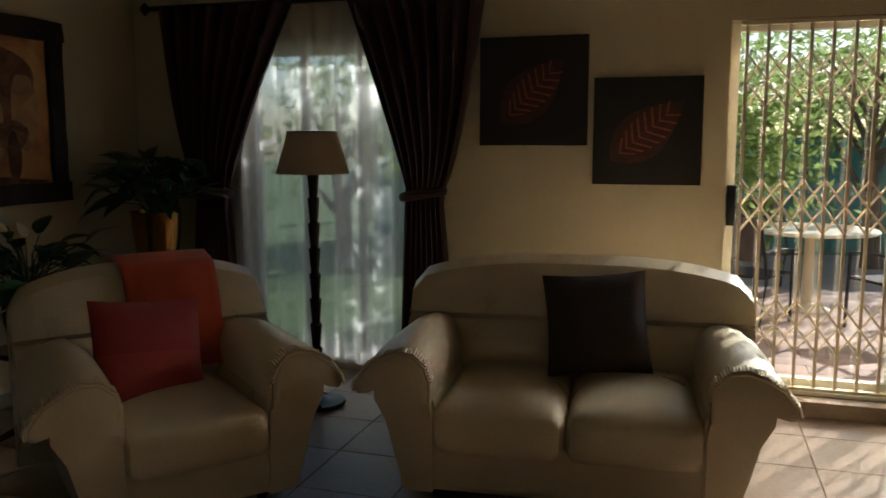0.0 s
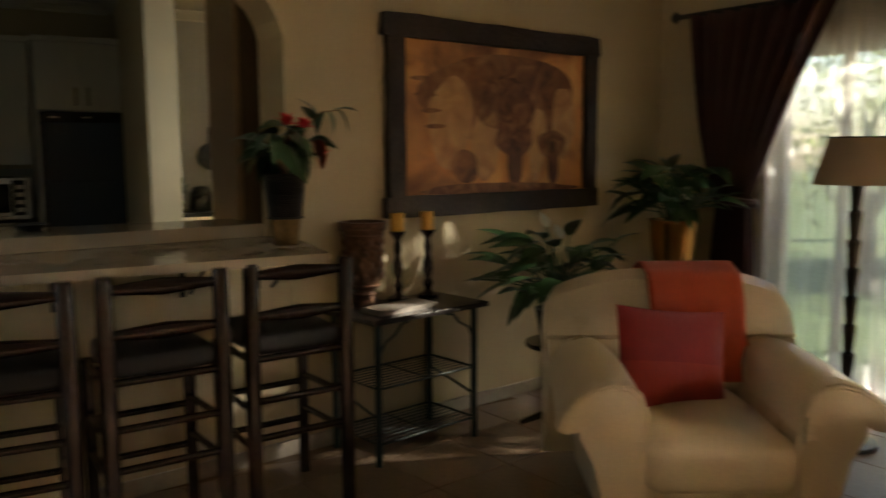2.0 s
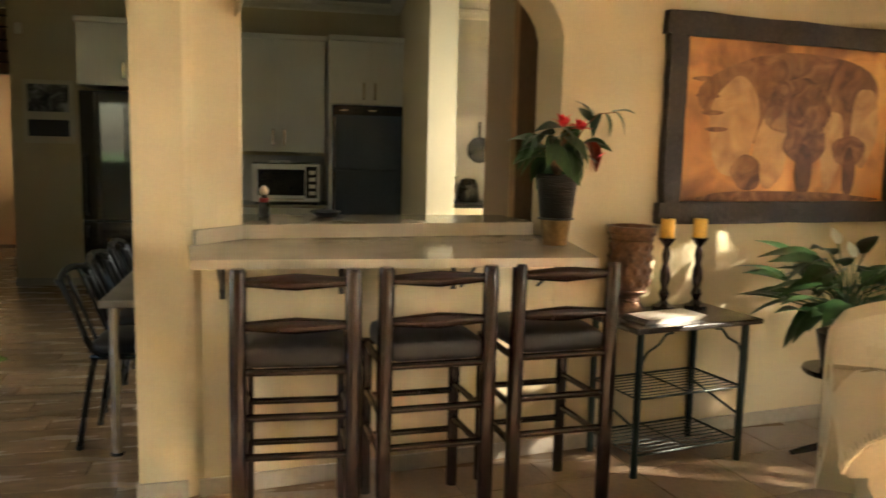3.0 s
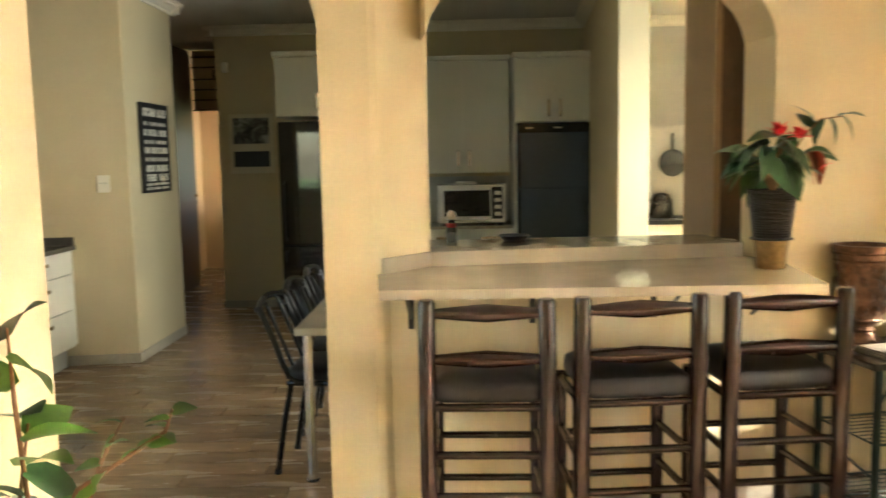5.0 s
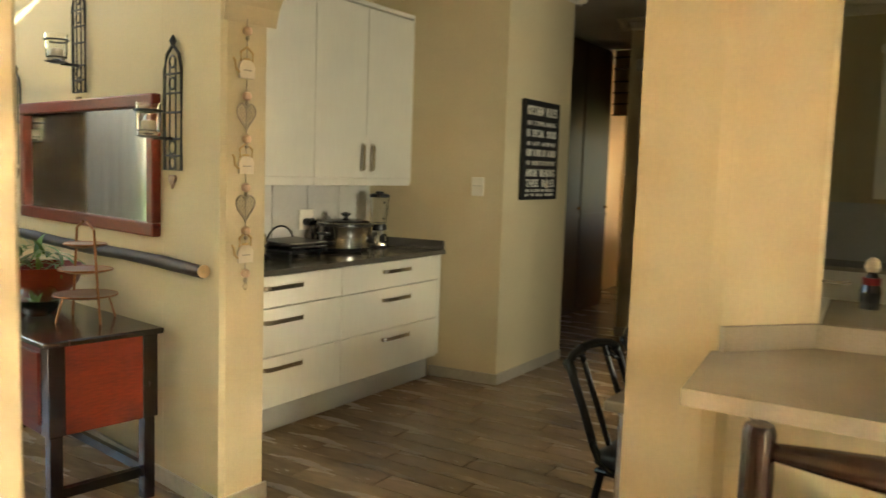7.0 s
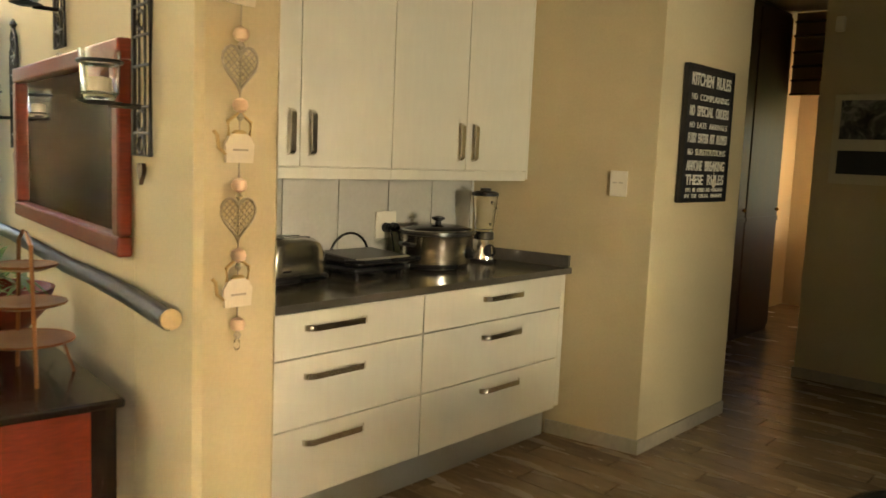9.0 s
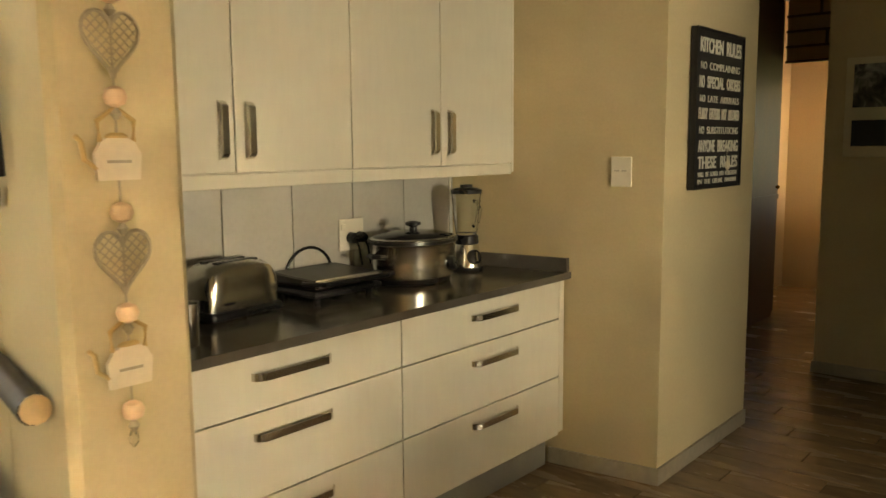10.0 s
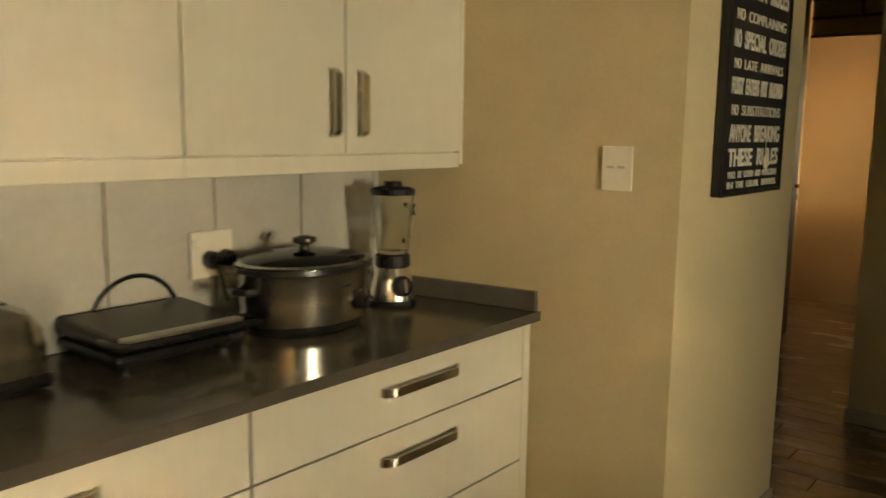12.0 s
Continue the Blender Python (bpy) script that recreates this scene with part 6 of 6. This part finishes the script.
for i in range(3):
    d = part("drawer", B((-1.3 + 0.42 * i, -0.482, 0.4), (-0.92 + 0.42 * i, -0.469, 0.69), 0.004), REDWOOD, sb)
    part("drawer_pull", LA([(0.008, 0), (0.016, 0.02), (0.006, 0.028)], 10), BRASS, d).matrix_basis = pose(-1.11 + 0.42 * i, -0.482, 0.55, 90, 0, 0)
cs = thing("cake_stand", MD @ pose(-0.68, -0.25, 0.745), "three-tier copper wire cake stand", "stand")
for z, r in ((0.1, 0.13), (0.21, 0.11), (0.32, 0.085)):
    pl = part("tier", LA([(r * 0.7, z), (r, z + 0.012), (r * 0.98, z + 0.016), (0.02, z + 0.004)], 22), mat("brown_tier_plate", (0.25, 0.12, 0.05), 0.4), cs, "brown plate tier")
    part("tier_rim", T([(r * math.cos(a * math.pi / 10), r * math.sin(a * math.pi / 10), z + 0.014) for a in range(20)], 0.004, 5, True), COPPER, pl)
for s in (-1, 1):
    part("upright", T([(s * 0.14, 0.0, 0.0), (s * 0.11, 0, 0.2), (s * 0.085, 0, 0.4), (0.02 * s, 0, 0.43)], 0.006, 6), COPPER, cs)
part("foot_wire", T([(0, 0.13, 0.0), (0, 0.1, 0.1)], 0.005, 6), COPPER, cs)
part("foot_wire", T([(0, -0.13, 0.0), (0, -0.1, 0.1)], 0.005, 6), COPPER, cs)
wb = thing("wooden_bowl", MD @ pose(-1.12, -0.28, 0.745), "large brown wooden bowl with greenery", "bowl")
part("bowl", LA([(0.07, 0), (0.08, 0.02), (0.17, 0.12), (0.2, 0.2), (0.19, 0.2), (0.15, 0.12), (0.05, 0.04)], 28), REDWOOD, wb, smooth=True)
q = random.Random(3)
for i in range(50):
    a = q.uniform(0, 360)
    leaf(wb, (0.1 * math.cos(a), 0.1 * math.sin(a), 0.17 + q.uniform(0, 0.1)), q.uniform(0, 360), q.uniform(0, 70), q.choice((0.12, 0.16)), 0.02, LEAFL, 0.6)
te = thing("terrarium", MD @ pose(-0.92, -0.36, 0.745), "round glass terrarium with moss", "terrarium")
part("bowl", LA([(0.05, 0), (0.08, 0.03), (0.09, 0.07), (0.07, 0.12), (0.065, 0.12), (0.084, 0.07), (0.04, 0.012)], 22), CLEAR, te, smooth=True)
for i in range(14):
    leaf(te, (q.uniform(-0.04, 0.04), q.uniform(-0.04, 0.04), 0.04), q.uniform(0, 360), q.uniform(20, 80), 0.08, 0.025, LEAFL, 0.4)
# dark bar cabinet with bottles in the dining corner
bc = thing("bar_cabinet", (-4.0, 3.95, 0), "dark wooden bar cabinet with open shelves", "cabinet")
part("back", B((-0.9, 0.42, 0), (0, 0.45, 2.1)), WOODD, bc)
for x in (-0.9, -0.03):
    part("side", B((x, 0, 0), (x + 0.03, 0.42, 2.1)), WOODD, bc)
for z in (0, 0.5, 1.0, 1.35, 1.7, 2.08):
    part("shelf", B((-0.87, 0.0, z), (-0.03, 0.42, z + 0.025)), WOODD, bc)
for i in range(12):
    b = thing("bottle", (-4.1 - 0.13 * (i % 6), 4.11, 1.025 + 0.35 * (i // 6)), "dark glass bottle on a shelf", "bottle", "bottles in the bar cabinet")
    part("glass", LA([(0.035, 0), (0.037, 0.16), (0.014, 0.22), (0.014, 0.28), (0.006, 0.285)], 14), AMBER if i % 3 else GREENM, b, smooth=True)

# ---- kitchen window blind, dining windows ----
def plain_window(name, m, w, z0, z1, bars, label):
    """A window whose opening runs along its own x from 0 to w."""
    t = setting(name, bmesh.new(), ALU, label, "window")
    t.matrix_world = m
    for a, b in (((0, z0), (0.05, z1)), ((w - 0.05, z0), (w, z1)), ((0.05, z1 - 0.05), (w - 0.05, z1)), ((0.05, z0), (w - 0.05, z0 + 0.05))):
        part("window_frame", B((a[0], -0.025, a[1]), (b[0], 0.025, b[1])), ALU, t)
    for k in bars:
        part("mullion", B((w * k - 0.02, -0.02, z0 + 0.05), (w * k + 0.02, 0.02, z1 - 0.05)), ALU, t)
    g_ = part("pane", B((0.05, -0.003, z0 + 0.05), (w - 0.05, 0.003, z1 - 0.05)), GLASS, t)
    g_.visible_shadow = False


plain_window("window_2", L(-1.8, -2.52, 0, 180), 1.8, 0.95, 2.05, (0.5,), "cream framed dining room window")
plain_window("window_3", pose(-5.29, 2.1, 0, 0, 0, 90), 1.4, 0.3, 2.1, (0.5,), "cream framed window of the dining corner")
plain_window("window_4", pose(3.56, 6.6, 0, 0, 0, -90), 2.0, 1.05, 1.82, (0.5,), "cream framed kitchen window")
vb = thing("venetian_blind", (3.5, 4.62, 0), "white venetian blind in the kitchen window", "blind")
part("head_rail", B((-0.02, 0, 1.78), (0.02, 1.96, 1.817), 0.003), WHITEP, vb)
SLATM = bpy.data.meshes.new("slat")
tb = B((-0.0175, 0, -0.001), (0.0175, 1.96, 0.001))
tb.to_mesh(SLATM)
tb.free()
SLATM.materials.append(WHITEP)
for k in range(20):
    ob = new("slat", SLATM)
    ob.parent = vb
    ob.matrix_basis = pose(0, 0, 1.08 + 0.035 * k, 0, 2, 0)
wc = thing("curtain_pair", (-5.14, 2.8, 0, 0, 0, 90), "pale full-length curtains beside the dining window", "curtain")
part("rod", T([(-1.0, 0, 2.3), (1.0, 0, 2.3)], 0.014, 10), IRON, wc, "dark curtain rod")
PALEC = mat("pale_curtain", (0.66, 0.62, 0.5), 0.85, var=0.1, fine=120, bump=0.15)
for s in (-1, 1):
    part("rod_bracket", B((s * 0.9 - 0.01, 0.0, 2.285), (s * 0.9 + 0.01, 0.06, 2.315)), IRON, wc)
    drape("drape", None, lambda u, v, s=s: (s * (0.42 + 0.5 * u), 0.02 * math.sin(u * 44), 0.05 + 2.24 * v), 60, 3, PALEC, wc)

# ---- garden and patio outside ----
gm = bmesh.new()
box(gm, (-60, -60, -0.35), (60, 60, -0.12))
gm.transform(ML)
setting("ground", gm, GRASS, "green lawn around the house", "ground")
bm = B((4.62, -9.5, -0.118), (11.5, -2.2, -0.06))
bm.transform(ML)
patio = setting("pavement", bm, GRAVEL, "patio laid with terracotta pavers", "paving")
bm = B((12.2, -16, -0.12), (12.4, 1.5, 1.5))
bm.transform(ML)
gw = setting("wall_garden", bm, GREENW, "sea-green block garden wall", "wall")
bme = bpy.data.meshes.new("block")
tb = B((-0.014, 0.006, 0.006), (0.0, 0.394, 0.194), 0.004, 1)
tb.to_mesh(bme)
tb.free()
bme.materials.append(GREENW)
for r in range(8):
    for c in range(20):
        ob = new("block", bme)
        ob.parent = gw
        ob.matrix_basis = L(12.2, -9.0 + 0.4 * c + (0.2 if r % 2 else 0), -0.1 + 0.2 * r)
gt = thing("garden_table", L(7.6, -4.55, -0.06), "round cream patio table with a draped cloth", "table")
part("top", LA([(0.55, 0.7), (0.56, 0.715), (0.55, 0.73)], 28), CLOTH, gt)
part("leg", LA([(0.22, 0), (0.05, 0.06), (0.04, 0.7)], 14), GRILLM, gt)


def patio_chair(m):
    t = thing("patio_chair", m, "brown tubular patio chair", "chair", "patio chairs")
    for s in (-1, 1):
        part("side_frame", T([(0.25, s * 0.26, 0), (0.22, s * 0.27, 0.62), (-0.1, s * 0.27, 0.64), (-0.25, s * 0.26, 0.62)], 0.014, 8), IRON, t)
        part("back_leg", T([(-0.28, s * 0.25, 0), (-0.18, s * 0.25, 0.42), (-0.32, s * 0.24, 0.9)], 0.014, 8), IRON, t)
    part("seat", B((-0.2, -0.25, 0.4), (0.24, 0.25, 0.425), 0.008), BROWNC, t)
    part("backrest", B((-0.3, -0.24, 0.55), (-0.27, 0.24, 0.9), 0.008), BROWNC, t)
    return t


pc = patio_chair(L(6.9, -4.0, -0.06, -30))
copy_thing(pc, L(8.4, -4.3, -0.06, 200))
copy_thing(pc, L(6.8, -5.1, -0.06, 30))


def tree(m, h, r, n, seed, label, lm, gap=0.0):
    t = thing("tree", m, label, "tree")
    q = random.Random(seed)
    bm = bmesh.new()
    ring_tube(bm, [(0, 0, 0), (0.06, 0.03, h * 0.3), (0.0, 0.1, h * 0.6), (0.1, 0.0, h * 0.9)], [0.14, 0.11, 0.07, 0.03], 8)
    limbs = []
    for i in range(9):
        a, z = q.uniform(0, 6.28), q.uniform(0.3, 0.75) * h
        e = Vector((r * 0.8 * math.cos(a), r * 0.8 * math.sin(a), z + q.uniform(0.3, 1.0)))
        limbs.append(e)
        ring_tube(bm, [(0.03, 0.03, z * 0.9), e * 0.5 + Vector((0, 0, z * 0.45)), e], [0.05, 0.03, 0.012], 6)
    part("trunk", bm, TRUNK, t)
    vs, fs = [], []
    for i in range(n):
        c = q.choice(limbs) + Vector((q.gauss(0, r * 0.33), q.gauss(0, r * 0.33), q.gauss(0, h * 0.13)))
        if c.z < 0.3:
            continue
        d = Vector((q.uniform(-1, 1), q.uniform(-1, 1), q.uniform(-1, 0.4))).normalized()
        s = d.cross(Vector((q.uniform(-1, 1), q.uniform(-1, 1), q.uniform(-1, 1)))).normalized()
        l = q.uniform(0.1, 0.2)
        k = len(vs)
        vs += [c, c + d * l * 0.5 + s * l * 0.17, c + d * l, c + d * l * 0.5 - s * l * 0.17]
        fs.append((k, k + 1, k + 2, k + 3))
    me = bpy.data.meshes.new("crown")
    me.from_pydata(vs, [], fs)
    me.materials.append(lm)
    ob = new("crown", me)
    ob.parent = t
    return t


LEAFO = net_mat("garden_leaf", (0.24, 0.31, 0.09), 0.12)
tree(L(14.0, -4.2, -0.12), 3.1, 1.7, 2200, 1, "leafy garden tree behind the patio wall", LEAFO)
tree(L(14.3, -6.9, -0.12), 3.1, 1.9, 2200, 2, "leafy garden tree behind the patio wall", LEAFO)
tree(L(10.4, -5.6, -0.12), 2.6, 0.8, 1500, 3, "bushy shrub by the patio", LEAFO)
tree(L(13.5, -0.8, -0.12), 4.0, 1.6, 3000, 4, "leafy garden tree on the lawn", LEAFO)
tree(L(15.0, 2.6, -0.12), 5.0, 2.2, 3500, 5, "leafy garden tree on the lawn", LEAFO)
# added sun blocker: dense crown set in the sun's path to the net curtain
tree(L(8.2, -3.45, -0.12), 3.4, 0.85, 11000, 8, "slender leafy tree added to block sun at the garden window", LEAFO)
tree(L(9.0, 0.6, -0.12), 2.2, 0.9, 1200, 6, "garden shrub on the lawn", LEAFO)

# ---- floors: wood-look planks in the kitchen, square tiles in the living room ----
fk = setting("floor", B((-5.35, 2.0, -0.12), (3.6, 12.15, -0.006)), GROUT, "wood-look tiled kitchen floor", "floor")
bm = B((-5.3, -7.0, -0.115), (4.62, 0.3, -0.007))
bm.transform(ML)
flv = setting("floor_living", bm, GROUT2, "beige tiled living room floor", "floor")


def seam(x):
    """Where the kitchen planks end and the living room tiles begin."""
    return 2.55 if x < -0.2 else 3.8 + 0.165 * (x - 0.5)


def tile_mesh(name, w, d, material):
    me = bpy.data.meshes.new(name)
    b_ = B((-w / 2, -d / 2, -0.006), (w / 2, d / 2, 0.0), 0.0015, 1)
    b_.to_mesh(me)
    b_.free()
    me.materials.append(material)
    return me


PW, PD = 0.9, 0.15
pm = tile_mesh("plank", PW - 0.003, PD - 0.003, PLANK)
rest = bmesh.new()
cells = []
row = 0
y = 2.0
while y < 12.0:
    x = -5.2 + (row * 0.37) % PW
    while x < 3.44:
        cx, cy = x + PW / 2, y + PD / 2
        if cy > seam(cx) - 0.03:
            cells.append((math.hypot(cx + 0.4, cy - 5.6), cx, cy))
        x += PW
    y += PD
    row += 1
cells.sort()
for i, (d_, cx, cy) in enumerate(cells):
    if i < 300 and cx + PW / 2 < 3.47:
        ob = new("plank", pm)
        ob.parent = fk
        ob.location = (cx, cy, 0)
    else:
        x0, x1, y0, y1 = max(cx - PW / 2 + 0.0015, -5.22), min(cx + PW / 2 - 0.0015, 3.47), cy - PD / 2 + 0.0015, cy + PD / 2 - 0.0015
        vs = [rest.verts.new(c) for c in ((x0, y0, 0), (x1, y0, 0), (x1, y1, 0), (x0, y1, 0))]
        rest.faces.new(vs)
tagged(part("far_planks", rest, PLANK, fk), kind="stuff")
TS = 0.42
tm = tile_mesh("tile", TS - 0.005, TS - 0.005, TILE)
for i in range(24):
    for j in range(17):
        u, v = 4.387 - TS * (i + 0.5), -TS * (j + 0.5) + 0.1
        p_ = L(u, v).translation
        if p_.y < seam(p_.x) + (0.1 if p_.x > 0.1 else -0.2) and u > -3.4 and v > -6.7:
            ob = new("tile", tm)
            ob.parent = flv
            ob.matrix_basis = L(u, v, -0.001)
PSZ = 0.2
pv = tile_mesh("paver", 0.395, 0.195, PAVE)
n_ = 0
for i in range(34):
    for j in range(16):
        u, v = 4.75 + PSZ * (i + 0.5), -2.9 - 0.4 * (j + 0.5) - (0.2 if i % 2 else 0)
        if u < 11.4 and n_ < 300:
            n_ += 1
            ob = new("paver", pv)
            ob.parent = patio
            ob.matrix_basis = L(u, v, -0.055, 90)
